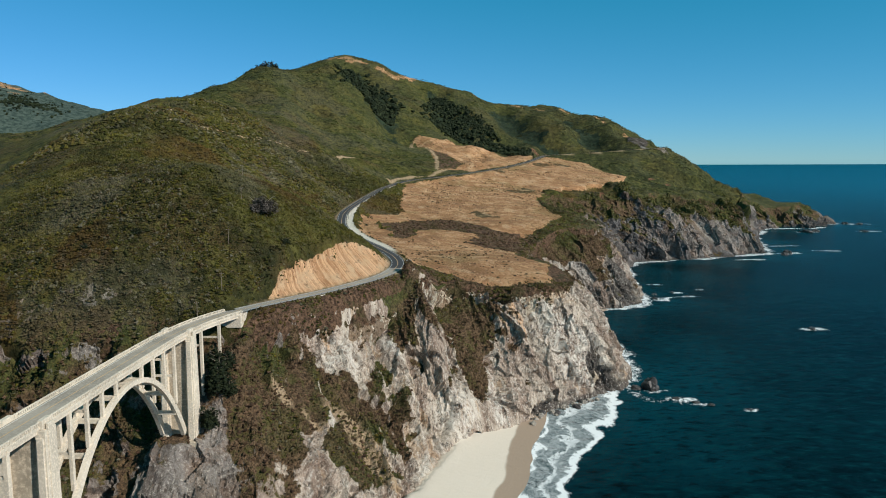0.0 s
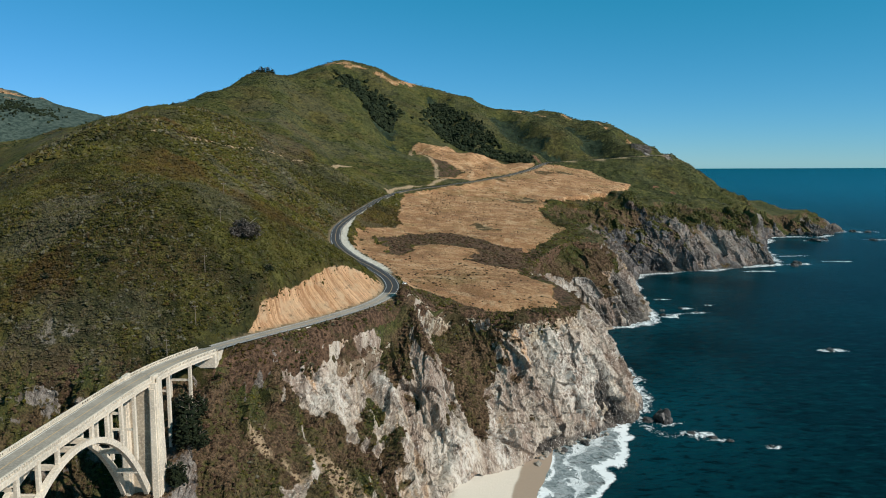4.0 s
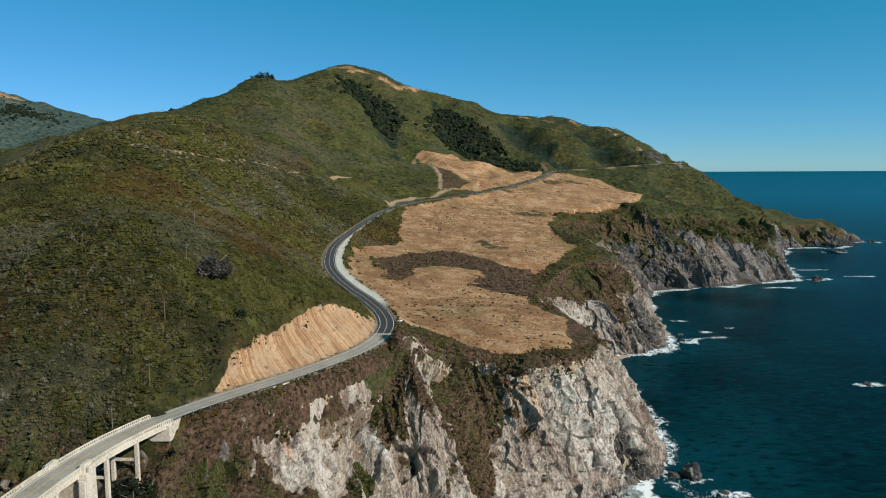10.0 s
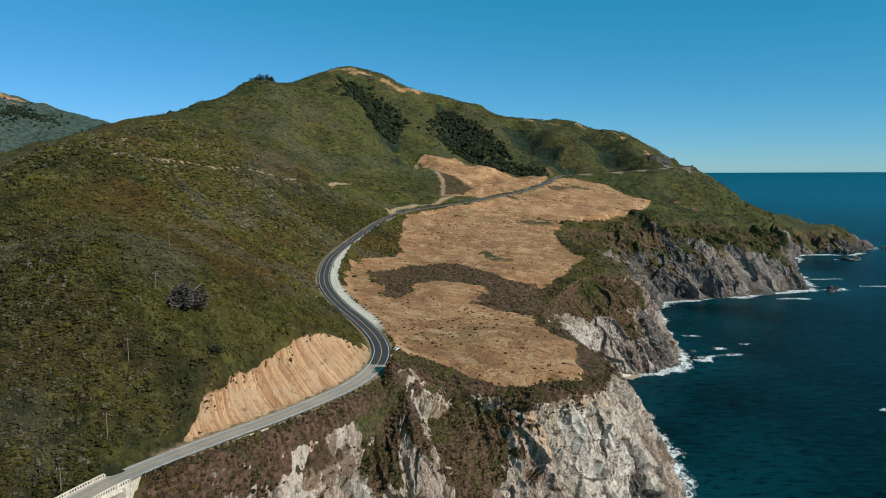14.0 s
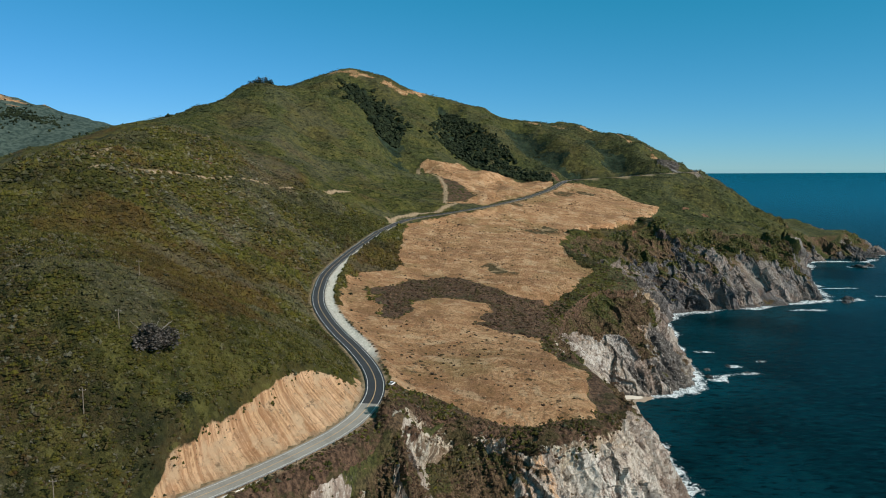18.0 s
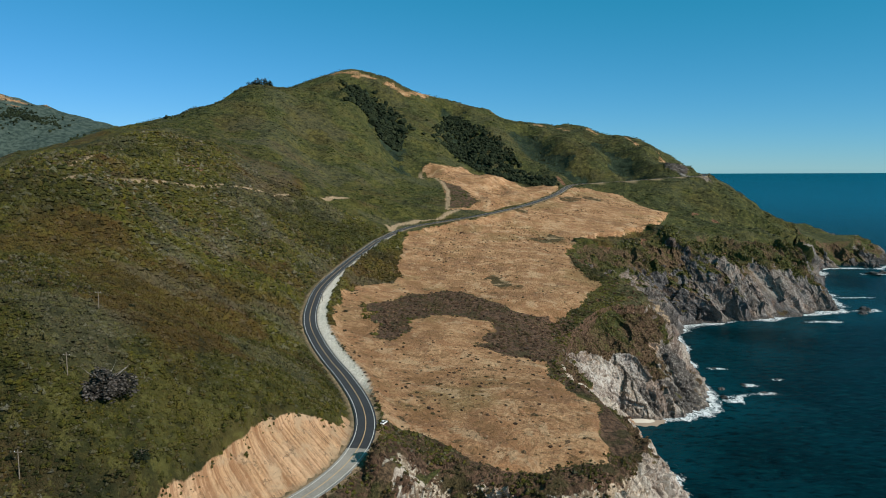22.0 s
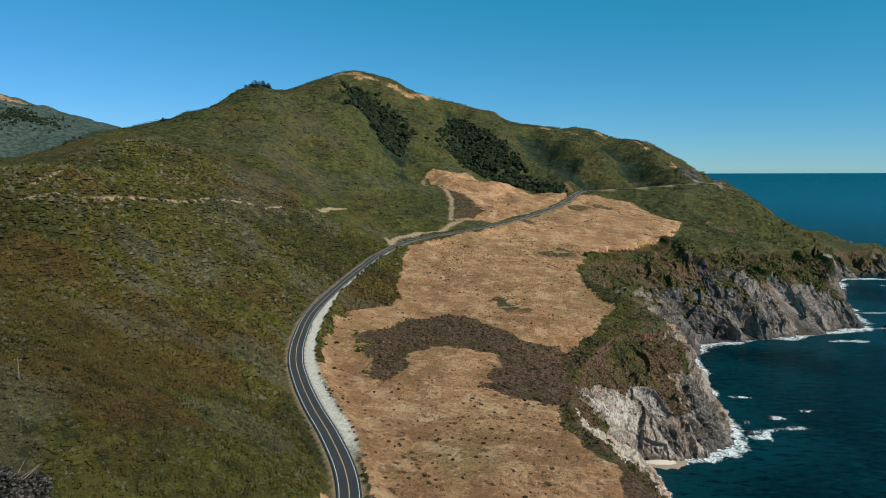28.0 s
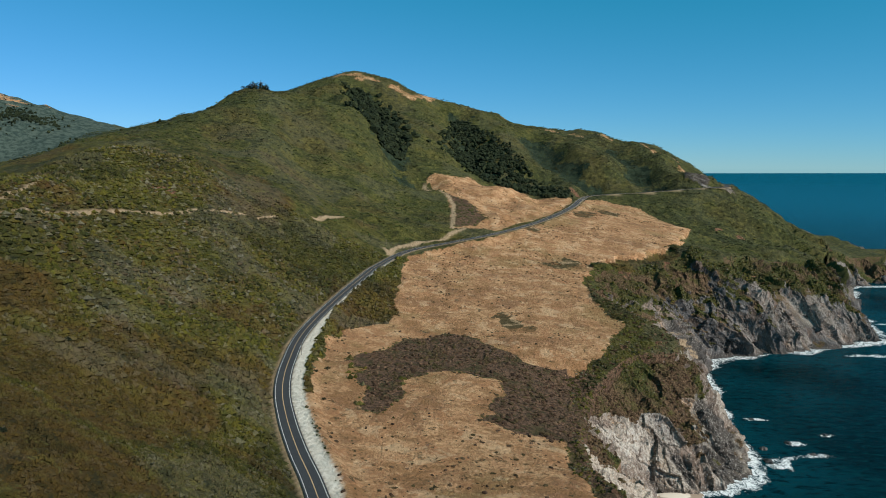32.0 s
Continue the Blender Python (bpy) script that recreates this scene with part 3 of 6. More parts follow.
# way along the coast, in metres, so that buttresses and gullies run down the faces
foot_line = np.array(FOOT_LINE, float)
foot_run = np.concatenate([[0], np.cumsum(np.hypot(*np.diff(foot_line, axis=0).T))])
FOOT_FAR, _, foot_place = nearest_on(foot_line, GX, GY)
ALONG = np.interp(foot_place, np.arange(len(foot_line)), foot_run) + layers(GX, GY, 40, 2, 57) * 7
RUN = np.zeros(GX.shape)
cut_j, cut_i = np.searchsorted(gy, (335, 500)), np.searchsorted(gx, (-130, 0))
patch_of = (slice(*cut_j), slice(*cut_i))
RUN[patch_of] = nearest_on(road_line[20:140], GX[patch_of], GY[patch_of])[2] * 4
# rain rills run straight down the fresh bank
H = H - BANK * smooth((-ROAD_D - 7) / 4) * ((0.5 - np.abs(noise2(RUN, RUN * 0, 4.4, 45))) * 1.5 + (0.5 - np.abs(noise2(RUN, RUN * 0, 11, 46))) * 1.2)
FAR_BAY = smooth((GY - 930) / 90) * smooth((GX - 100) / 60)
# hummocks under the scrub, and folds in the far slopes
loose = (1 - FIELD_IN) * (1 - smooth(ROAD_W * 3)) * DRY * (1 - BANK) * (1 - smooth(CLIFF * 8)) * (GY > 320)
H = H + loose * ((layers(GX, GY, 7, 2, 111) * 0.7 + layers(GX, GY, 18, 2, 112) * 1.3) * smooth((1100 - GY) / 200) + layers(GX, GY, 38, 3, 113) * 4.0 * smooth((GY - 850) / 200) * smooth((2100 - GY) / 200))
face_zone = smooth(CLIFF * 6) * smooth((1 - CLIFF) * 6 + 0.3)
face_zone = np.maximum(face_zone, smooth((190 - FOOT_FAR) / 70) * (1 - CLIFF) * (GX < 640)) * (1 - FIELD_IN)
H = H + FAR_BAY * DRY * face_zone * (1 - smooth(ROAD_W * 2)) * (layers(ALONG, H * 0.2, 80, 3, 58, True) - 0.85) * 16
dzx, dzy, steep = slope_of(H)
# crags: push the steep faces in and out, mostly as upright ribs and clefts
edge = smooth((steep - 0.5) / 0.5) * (1 - smooth(ROAD_W * 2)) * DRY * (1 - BANK) * smooth(CLIFF * 5 + FAR_BAY * (FOOT_FAR < 170)) * np.where((GX < 80) & (GY < 460), 0.15 + 0.85 * smooth((H - 3) / 14), 1)
size = 1 + 0.6 * FAR_BAY
upright = layers(ALONG, H * 0.22, 34, 3, 51, True) * 7 - 4.4
cleft = (0.35 - np.abs(noise2(ALONG, H * 0.16, 11, 53))) * 9 + (0.35 - np.abs(noise2(ALONG, H * 0.3, 5.5, 54))) * 3.4
ledge = (0.35 - np.abs(noise3(GX, GY, H * 0.8, 13, 5))) * 5.0 + noise3(GX, GY, H * 0.6, 5.5, 3) * 1.5
push = (upright + cleft + ledge) * edge * size
norm = np.sqrt(steep ** 2 + 1e-6)
PX, PY = GX - dzx / norm * push, GY - dzy / norm * push
PZ = H + edge * (noise3(GX, GY, H, 6, 4) * 1.0)
# behind the sea cliffs the ground draws back, for the faces stand before it
COVERED = np.zeros(GX.shape)
for pairs in (CLIFF_NEAR, CLIFF_HEAD, CLIFF_BAY, CLIFF_CAPE):
    tops_, feet = [p[2:] for p in pairs], [(p[0] + (p[0] - p[2]) * 0.02, p[1] + (p[1] - p[3]) * 0.02) for p in pairs]
    COVERED = np.maximum(COVERED, inside(tops_ + feet[::-1], GX, GY) * smooth((nearest_on(curve_points(tops_, 10), GX, GY)[0] - 3) / 8) * DRY)
deep_in = COVERED * (9 + 9 * smooth((GY - 960) / 80))
PX = np.where(COVERED > 0, GX + dzx / norm * deep_in * smooth(steep), PX)
PY = np.where(COVERED > 0, GY + dzy / norm * deep_in * smooth(steep), PY)
PZ = PZ - deep_in * 0.8
ragged = layers(GX, GY, 30, 4, 11)


def spot(x, y, rx, ry):
    """A ragged patch of ground round a place."""
    out = np.zeros(GX.shape)
    i0, i1 = np.searchsorted(gx, (x - 2 * rx, x + 2 * rx))
    j0, j1 = np.searchsorted(gy, (y - 2 * ry, y + 2 * ry))
    a, b = GX[j0:j1, i0:i1], GY[j0:j1, i0:i1]
    if a.size:
        out[j0:j1, i0:i1] = smooth((1 - np.hypot((a - x) / rx, (b - y) / ry) + layers(a, b, max(rx, ry) * 0.8, 4, 31) * 0.5) / 0.5)
    return out


def beside(line, width):
    return smooth((width - nearest_on(curve_points(line, 8), GX, GY)[0]) / 1.2)


streaky = layers(ALONG, H * 0.25, 26, 4, 91)
stone = smooth((steep - 0.66 + ragged * 0.25 + streaky * 0.25 - 0.30 * smooth((-GX - 30) / 40)) / 0.5) * smooth(CLIFF * 6) * DRY
stone = np.maximum(stone, smooth(CLIFF * 9) * smooth((GX + 86) / 20) * smooth(0.62 + streaky * 0.5 + ragged * 0.3) * DRY * (GY < 600))
stone = np.maximum(stone, smooth((CLIFF - 0.80) / 0.1) * DRY * smooth((GX + 10) / 20))
stone = np.maximum(stone, np.maximum(spot(470, 1606, 40, 30), np.maximum(spot(308, 1108, 12, 14), spot(84, 733, 5, 4))))
rugged = np.maximum(spot(-178, 320, 9, 7), np.maximum(spot(-181, 302, 9, 6), spot(-160, 306, 5, 4)))
rugged = np.maximum(rugged, smooth((layers(GX, GY, 12, 3, 71) - 0.35) / 0.15) * smooth((steep - 0.5) / 0.3) * (GX < -30) * (GY < 330))
stone = np.where((GX < -70) & (GY < 345), rugged * 0.5, stone)
# what grows on the faces: all the upper part of the far bluffs, one gully of the near cliff, the ribs towards the bridge
overgrown = smooth((layers(GX, GY, 42, 3, 61) * 0.6 + streaky * 0.5 - 0.15 - CLIFF * 0.7 + 0.30 * smooth((-10 - GX) / 30) + 0.02) / 0.8) * smooth((110 - GX) / 30 + (GY > 600))
overgrown = np.maximum(overgrown, spot(24, 428, 8, 26) * (GX < 44))
overgrown = np.maximum(overgrown, smooth((0.52 - CLIFF + streaky * 0.25) / 0.35) * (GY > 560) * (GY < 930) * (1 - smooth((streaky - 0.25) / 0.2)))
overgrown = np.where(FAR_BAY > 0.5, smooth((0.50 - 0.12 * smooth((GX - 360) / 120) - CLIFF + streaky * 0.22) / 0.30), overgrown)
stone = np.where(FAR_BAY > 0.5, np.maximum(stone, smooth(CLIFF * 8) * DRY), stone)
lower = smooth((352 + (GX + 41) * 0.75 - GY + ragged * 12) / 8) * (GX < 20) * (1 - 0.95 * smooth((streaky - 0.12) / 0.2))
overgrown = np.maximum(overgrown, lower)
stone = stone * (1 - 0.97 * overgrown)
stone = np.maximum(stone, np.maximum(spot(463, 1612, 46, 26), spot(452, 1655, 26, 34)))
SCARS = [(188, 1070, 16, 9), (251, 1116, 10, 8), (307, 1132, 11, 8), (390, 1218, 16, 10), (418, 1444, 16, 6), (452, 1446, 18, 6), (486, 1446, 20, 7), (514, 1424, 12, 7), (230, 1100, 9, 10),
         (430, 1240, 12, 8), (280, 1128, 8, 6), (161, 812, 6, 9), (128, 792, 6, 6), (196, 1535, 14, 20), (-240, 845, 16, 14)]
scar = np.zeros(GX.shape)
for x, y, rx, ry in SCARS:
    scar = np.maximum(scar, spot(x, y, rx, ry))
cut_zone = BANK * 1.0
thick_in = soft_inside(THICKET, GX, GY, layers(GX, GY, 22, 4, 4) * 7, 7)
upper_in = soft_inside(UPPER_FIELD, GX, GY, layers(GX, GY, 30, 3, 2) * 5, 8)
upper_thick = soft_inside(UPPER_THICKET, GX, GY, layers(GX, GY, 20, 3, 4) * 5, 10)
thick_in = np.maximum(thick_in, upper_thick)
grass_in = np.clip(np.maximum(FIELD_IN, upper_in) * (1 - thick_in), 0, 1) * (ROAD_ABS > 8)
sandy = (~DRY).astype(float)
darkrock = smooth((streaky + 0.35 * smooth((GY - 560) / 60) - 0.10) / 0.4) * smooth((GX - 60) / 40) * 0.75
darkrock = np.maximum(darkrock, FAR_BAY * np.clip(0.85 - 0.5 * streaky - 0.25 * smooth((CLIFF - 0.75) / 0.2), 0.2, 1) * (1 - 0.15 * (GX > 640)))
darkrock = np.maximum(darkrock, 0.42 * (GY > 575) * (GY < 930))
darkrock = np.maximum(darkrock, 0.6 * smooth((GX - 176 + ragged * 16) / 14) * (GY > 640) * (GY < 930))
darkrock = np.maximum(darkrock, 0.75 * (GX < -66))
darkrock = np.maximum(darkrock, 0.9 * spot(112, 462, 9, 12) * (CLIFF > 0.3))
# broad tones of the scrub
SPOTS_LUSH = [(-30, 1749, 26, 90), (-65, 1491, 30, 60), (60, 1500, 40, 30), (230, 1420, 40, 60), (374, 1557, 22, 12), (300, 1700, 60, 40), (-150, 620, 50, 60), (-250, 790, 40, 40), (-140, 1350, 70, 120),
              (330, 1135, 30, 14), (400, 1180, 40, 14)]
SPOTS_RUST = [(-140, 492, 42, 44), (-112, 512, 20, 26), (-118, 467, 22, 30), (-96, 455, 22, 30), (-200, 560, 26, 40), (-110, 560, 18, 40), (-175, 350, 24, 18), (-225, 1357, 60, 50), (-160, 300, 30, 18), (-60, 330, 22, 22), (-48, 316, 12, 20), (-190, 980, 40, 60)]
SPOTS_GREY = [(-215, 1000, 50, 90), (-182, 930, 26, 60), (-150, 430, 40, 30), (-190, 400, 30, 36), (-120, 420, 20, 26), (-170, 700, 24, 60), (-260, 1180, 60, 60)]


def tone_field(spots):
    out = np.zeros(GX.shape)
    for x, y, rx, ry in spots:
        out = np.maximum(out, spot(x, y, rx, ry))
    return out


lush, rusty, grey_tone = tone_field(SPOTS_LUSH), tone_field(SPOTS_RUST), tone_field(SPOTS_GREY)
lush = np.maximum(lush, 0.8 * smooth((layers(GX, GY, 120, 4, 92) - 0.15) / 0.2))
rusty = np.maximum(rusty, 0.8 * smooth((layers(GX, GY, 80, 4, 93) - 0.30) / 0.2))
grey_tone = np.maximum(grey_tone, 0.9 * smooth((layers(GX, GY, 60, 4, 94) - 0.32) / 0.2))
strip = (ROAD_D > 6) * (ROAD_D < 48) * (GY > 455) * (GY < 1000) * (1 - FIELD_IN)
lush = np.maximum(lush, strip * smooth(layers(GX, GY, 16, 3, 97) * 2 + 0.6))
deep_tone = np.maximum(smooth((layers(GX, GY, 70, 4, 95) - 0.22) / 0.2) * 0.9, FAR_BAY * smooth(layers(GX, GY, 60, 4, 96) * 2 + 0.6))
lush = np.maximum(lush, 0.85 * smooth((GY - 560) / 200) * smooth((200 - GX) / 100) * smooth(layers(GX, GY, 90, 4, 98) * 1.5 + 0.7))
deep_tone = np.clip(deep_tone * (1 - 0.5 * smooth((GY - 1050) / 150) * (GX < 150)) + 0.34 * smooth((GY - 300) / 60) * smooth((640 - GY) / 160) * (GX < -40), 0, 1)
TRAILS = ([(-54, 340), (-50, 330), (-46, 322), (-43, 314), (-39, 306)], [(-56, 352), (-53, 344), (-54, 338)], [(-236, 620), (-231, 678), (-227, 744), (-214, 799), (-203, 862), (-177, 962)], [(-157, 1023), (-113, 1096)], [(-250, 650), (-259, 703), (-289, 787), (-297, 833)],
          [(-78, 1022), (-70, 1012), (-68, 1038), (-45, 1066), (-9, 1124), (5, 1150)], [(-9, 1143), (-14, 1318), (-47, 1398), (-63, 1441)])
trail = np.zeros(GX.shape)
for line in TRAILS:
    trail = np.maximum(trail, beside(line, 2.0 + 1.5 * (line[0][1] > 900)))
crest_line = curve_points(CREST[10:20], 40)
tops = smooth((13 - nearest_on(crest_line, GX, GY)[0] + ragged * 16) / 12) * (GY > 1750)
tops = np.maximum(tops, smooth((H - 470 + ragged * 30) / 20) * (GY > 2900) * (GY < 3700))
grass_in = np.maximum(grass_in, tops * 0.62)
gravel = smooth((ROAD_D - 4.2) / 0.8) * smooth((ROAD_WIDE + 0.5 - ROAD_D) / 2) * smooth((GY - 505) / 30) * smooth((1000 - GY) / 40)

wooded = smooth((layers(GX, GY, 260, 4, 81) + 0.25) / 0.35) * smooth((-GX - 430) / 120) * (GY > 1150)
wooded = np.maximum(wooded, smooth((layers(GX, GY, 300, 4, 82) + 0.55) / 0.3) * (GX < -800) * (GY > 1500))
# where the haze tint is painted: inland woods only, not the gullies
valley = wooded.copy()
for line, deep, broad in GULLIES[:4]:
    wooded = np.maximum(wooded, smooth((broad * 0.8 - nearest_on(curve_points(line, 20), GX, GY)[0] + ragged * 20) / 15))
# olive and dark patches within the dry fields
PATCHES = [(109, 1046, 26, 18), (128, 1062, 14, 14), (47, 833, 12, 22), (40, 850, 8, 14), (60, 815, 9, 8), (185, 1330, 22, 36), (230, 1390, 26, 30), (-10, 1090, 12, 14), (90, 1180, 14, 20)]
field_patch = tone_field(PATCHES)
ground_mesh, used = grid_mesh("ground", PX, PY, PZ)
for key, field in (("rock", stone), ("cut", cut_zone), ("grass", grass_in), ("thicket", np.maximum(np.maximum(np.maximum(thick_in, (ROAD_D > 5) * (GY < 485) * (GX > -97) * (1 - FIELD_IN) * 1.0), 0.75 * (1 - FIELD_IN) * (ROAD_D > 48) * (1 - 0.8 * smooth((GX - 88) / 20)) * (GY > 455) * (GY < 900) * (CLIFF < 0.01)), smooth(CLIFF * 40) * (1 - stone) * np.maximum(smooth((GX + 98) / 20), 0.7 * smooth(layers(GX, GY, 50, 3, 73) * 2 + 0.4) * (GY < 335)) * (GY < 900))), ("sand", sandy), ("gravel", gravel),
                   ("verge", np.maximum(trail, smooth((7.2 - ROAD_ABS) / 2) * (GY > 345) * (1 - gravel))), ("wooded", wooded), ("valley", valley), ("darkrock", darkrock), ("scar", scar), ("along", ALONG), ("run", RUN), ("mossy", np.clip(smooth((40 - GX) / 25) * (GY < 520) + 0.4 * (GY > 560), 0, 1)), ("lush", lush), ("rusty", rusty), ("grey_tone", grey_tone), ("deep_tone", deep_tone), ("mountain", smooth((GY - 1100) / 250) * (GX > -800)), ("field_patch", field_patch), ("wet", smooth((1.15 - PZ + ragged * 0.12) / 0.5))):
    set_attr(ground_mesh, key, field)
flat = np.zeros(len(ground_mesh.polygons) * 4, np.int32)
ground_mesh.loops.foreach_get("vertex_index", flat)
ground_mesh.polygons.foreach_set("use_smooth", stone.ravel()[flat.reshape(-1, 4)[:, 0]] < 0.35)
ground = new("ground", ground_mesh)
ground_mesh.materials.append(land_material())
tagged(ground, "steep coastal hillside with green scrub, dry grass bench and pale rock cliffs", "ground", kind="structure")


def ground_height(x, y):
    i = np.clip(np.searchsorted(gx, x) - 1, 0, len(gx) - 2)
    j = np.clip(np.searchsorted(gy, y) - 1, 0, len(gy) - 2)
    u, v = (x - gx[i]) / (gx[i + 1] - gx[i]), (y - gy[j]) / (gy[j + 1] - gy[j])
    return (PZ[j, i] * (1 - u) + PZ[j, i + 1] * u) * (1 - v) + (PZ[j + 1, i] * (1 - u) + PZ[j + 1, i + 1] * u) * v


# ---------------------------------------------------------------- the sea cliffs
TILT = np.random.default_rng(77).normal(0, 1, (32, 32, 32, 4))
SEAT = np.random.default_rng(78).random((32, 32, 32, 3))


def facets(x, y, z, size, seed=0):
    """Broken rock: every block of about that size has its own tilt and stands in or out; about -1 to 1."""
    q = np.stack([x, y, z], -1) / size + seed * 11.7
    low = np.floor(q - 0.5).astype(int)
    best, out = np.full(x.shape, 1e9), np.zeros(x.shape)
    for k in range(8):
        cell = low + np.array((k & 1, k >> 1 & 1, k >> 2))
        i, j, l = (cell[..., a] % 32 for a in range(3))
        gap = q - cell - 0.15 - 0.7 * SEAT[i, j, l]
        d = (gap ** 2).sum(-1)
        tilt = TILT[i, j, l]
        m = d < best
        best = np.where(m, d, best)
        out = np.where(m, tilt[..., 3] * 0.35 + (tilt[..., :3] * gap).sum(-1) * 0.55, out)
    return np.clip(out, -1.2, 1.2)


def bilinear(field, x, y):
    i = np.clip(np.searchsorted(gx, x) - 1, 0, len(gx) - 2)
    j = np.clip(np.searchsorted(gy, y) - 1, 0, len(gy) - 2)
    u, v = np.clip((x - gx[i]) / (gx[i + 1] - gx[i]), 0, 1), np.clip((y - gy[j]) / (gy[j + 1] - gy[j]), 0, 1)
    return (field[j, i] * (1 - u) + field[j, i + 1] * u) * (1 - v) + (field[j + 1, i] * (1 - u) + field[j + 1, i + 1] * u) * v


def blur(a, n):
    for axis in (0, 1):
        pad = [(0, 0)] * a.ndim
        pad[axis] = (n + 1, n)
        c = np.cumsum(np.pad(a, pad, "edge"), axis)
        top = [slice(None)] * a.ndim
        low = [slice(None)] * a.ndim
        top[axis], low[axis] = slice(2 * n + 1, None), slice(None, -2 * n - 1)
        a = (c[tuple(top)] - c[tuple(low)]) / (2 * n + 1)
    return a


def facing(P):
    du, dv = np.gradient(P, axis=1), np.gradient(P, axis=0)
    n = np.cross(du, dv)
    return n / (np.linalg.norm(n, axis=-1, keepdims=True) + 1e-9)


def stains(P, U, spots_, seed):
    """Ragged patches round places on a face: (x, y, z, half width along it, half height, lean)."""
    out = np.zeros(U.shape)
    rag = layers(U, P[..., 2] * 0.7, 16, 4, seed) * 0.45
    for x, y, z, ru, rz, lean in spots_:
        k = np.argmin((P[..., 0] - x) ** 2 + (P[..., 1] - y) ** 2 + (P[..., 2] - z) ** 2)
        u0 = U.ravel()[k]
        dz = P[..., 2] - z
        out = np.maximum(out, smooth((1 - np.hypot((U - u0 - dz * lean) / ru, dz / rz) + rag) / 0.35))
    return out


# what lies where on the faces
SCRUB_ON = [(-46, 315, 22, 17, 15, -0.4), (-32, 312, 14, 12, 8, 0), (-62, 318, 44, 10, 12, 0), (20, 440, 60, 17, 14, 0), (20, 425, 50, 12, 20, -0.1), (24, 405, 34, 8, 16, 0), (-55, 336, 44, 8, 20, -0.5), (-42, 334, 30, 9, 14, -0.5), (-43, 378, 59, 10, 8, 0), (-27, 404, 62, 8, 14, 0.2),
            (-8, 417, 66, 9, 16, 0), (-70, 280, 28, 14, 30, -0.2), (-84, 292, 50, 9, 22, 0), (115, 741, 60, 22, 13, 0), (137, 752, 60, 20, 12, 0), (98, 729, 62, 18, 8, 0), (165, 790, 58, 16, 12, 0),
            (150, 765, 50, 7, 14, 0.3)]
BARE_AT = [(-57, 352, 60, 13, 13, 0), (-30, 393, 48, 15, 18, 0), (-18, 385, 34, 12, 16, 0), (-10, 440, 76, 8, 8, 0), (880, 1650, 20, 70, 30, 0), (800, 1600, 20, 50, 25, 0), (71, 454, 50, 26, 40, 0), (100, 455, 30, 30, 34, 0), (38, 415, 30, 8, 26, 0), (11, 377, 15, 12, 16, 0), (-6, 326, 6, 16, 9, 0), (-47, 357, 49, 8, 12, 0), (-40, 372, 51, 9, 12, 0), (-65, 350, 62, 7, 10, 0),
           (-10, 400, 46, 12, 20, 0), (109, 710, 34, 17, 26, 0), (128, 727, 28, 20, 24, 0), (145, 737, 30, 16, 26, 0), (88, 641, 50, 20, 24, 0), (96, 620, 40, 26, 30, 0)]
# shade of clefts and caves painted dark, and the headland's dark rock
DARK_AT = [(101, 461, 32, 7, 13, 0.1), (99, 453, 18, 8, 11, 0), (112, 458, 10, 16, 9, 0), (80, 436, 6, 7, 4, 0), (60, 416, 4, 12, 3, 0), (158, 726, 16, 9, 11, 0), (161, 723, 8, 9, 8, 0), (185, 742, 12, 22, 12, 0), (205, 760, 26, 22, 26, 0.3)]
OCHRE_AT = [(905, 1665, 14, 40, 18, 0), (380, 1160, 78, 9, 5, 0), (300, 1150, 96, 14, 5, 0), (440, 1200, 70, 14, 5, 0.4), (46, 444, 54, 4, 16, 0), (44, 454, 66, 7, 5, 0), (60, 458, 65, 8, 4, 0), (143, 777, 71, 7, 6, 0), (150, 773, 64, 6, 9, 0.4), (168, 771, 52, 6, 8, 0.3), (191, 1080, 93, 12, 9, 0), (202, 1042, 74, 8, 12, 0.8), (210, 1026, 58, 7, 10, 0.8),
            (303, 1097, 44, 9, 8, 0), (-60, 360, 67, 2.5, 12, 0)]
WHITE_AT = [(71, 454, 45, 20, 28, 0), (95, 452, 28, 14, 22, 0), (-30, 393, 46, 9, 12, 0), (-57, 352, 56, 6, 9, 0), (11, 377, 15, 11, 14, 0), (-6, 326, 5, 14, 7, 0), (-47, 357, 49, 9, 10, 0), (2, 378, 22, 8, 10, 0), (34, 398, 22, 7, 22, 0), (112, 500, 40, 18, 18, 0), (120, 722, 24, 24, 18, 0), (109, 710, 40, 10, 14, 0), (145, 737, 38, 9, 14, 0)]
TRACK_AT = [(-51, 326, 33, 4, 7, -1.0), (-44, 322, 26, 4, 7, -1.0), (-37, 318, 20, 4.5, 7, -1.0), (-30, 312, 14, 4.5, 7, -1.0), (-23, 307, 9, 5, 6, -1.0), (-70, 309, 50, 2.5, 9, -0.8), (-58, 309, 38, 2.5, 9, -0.8)]


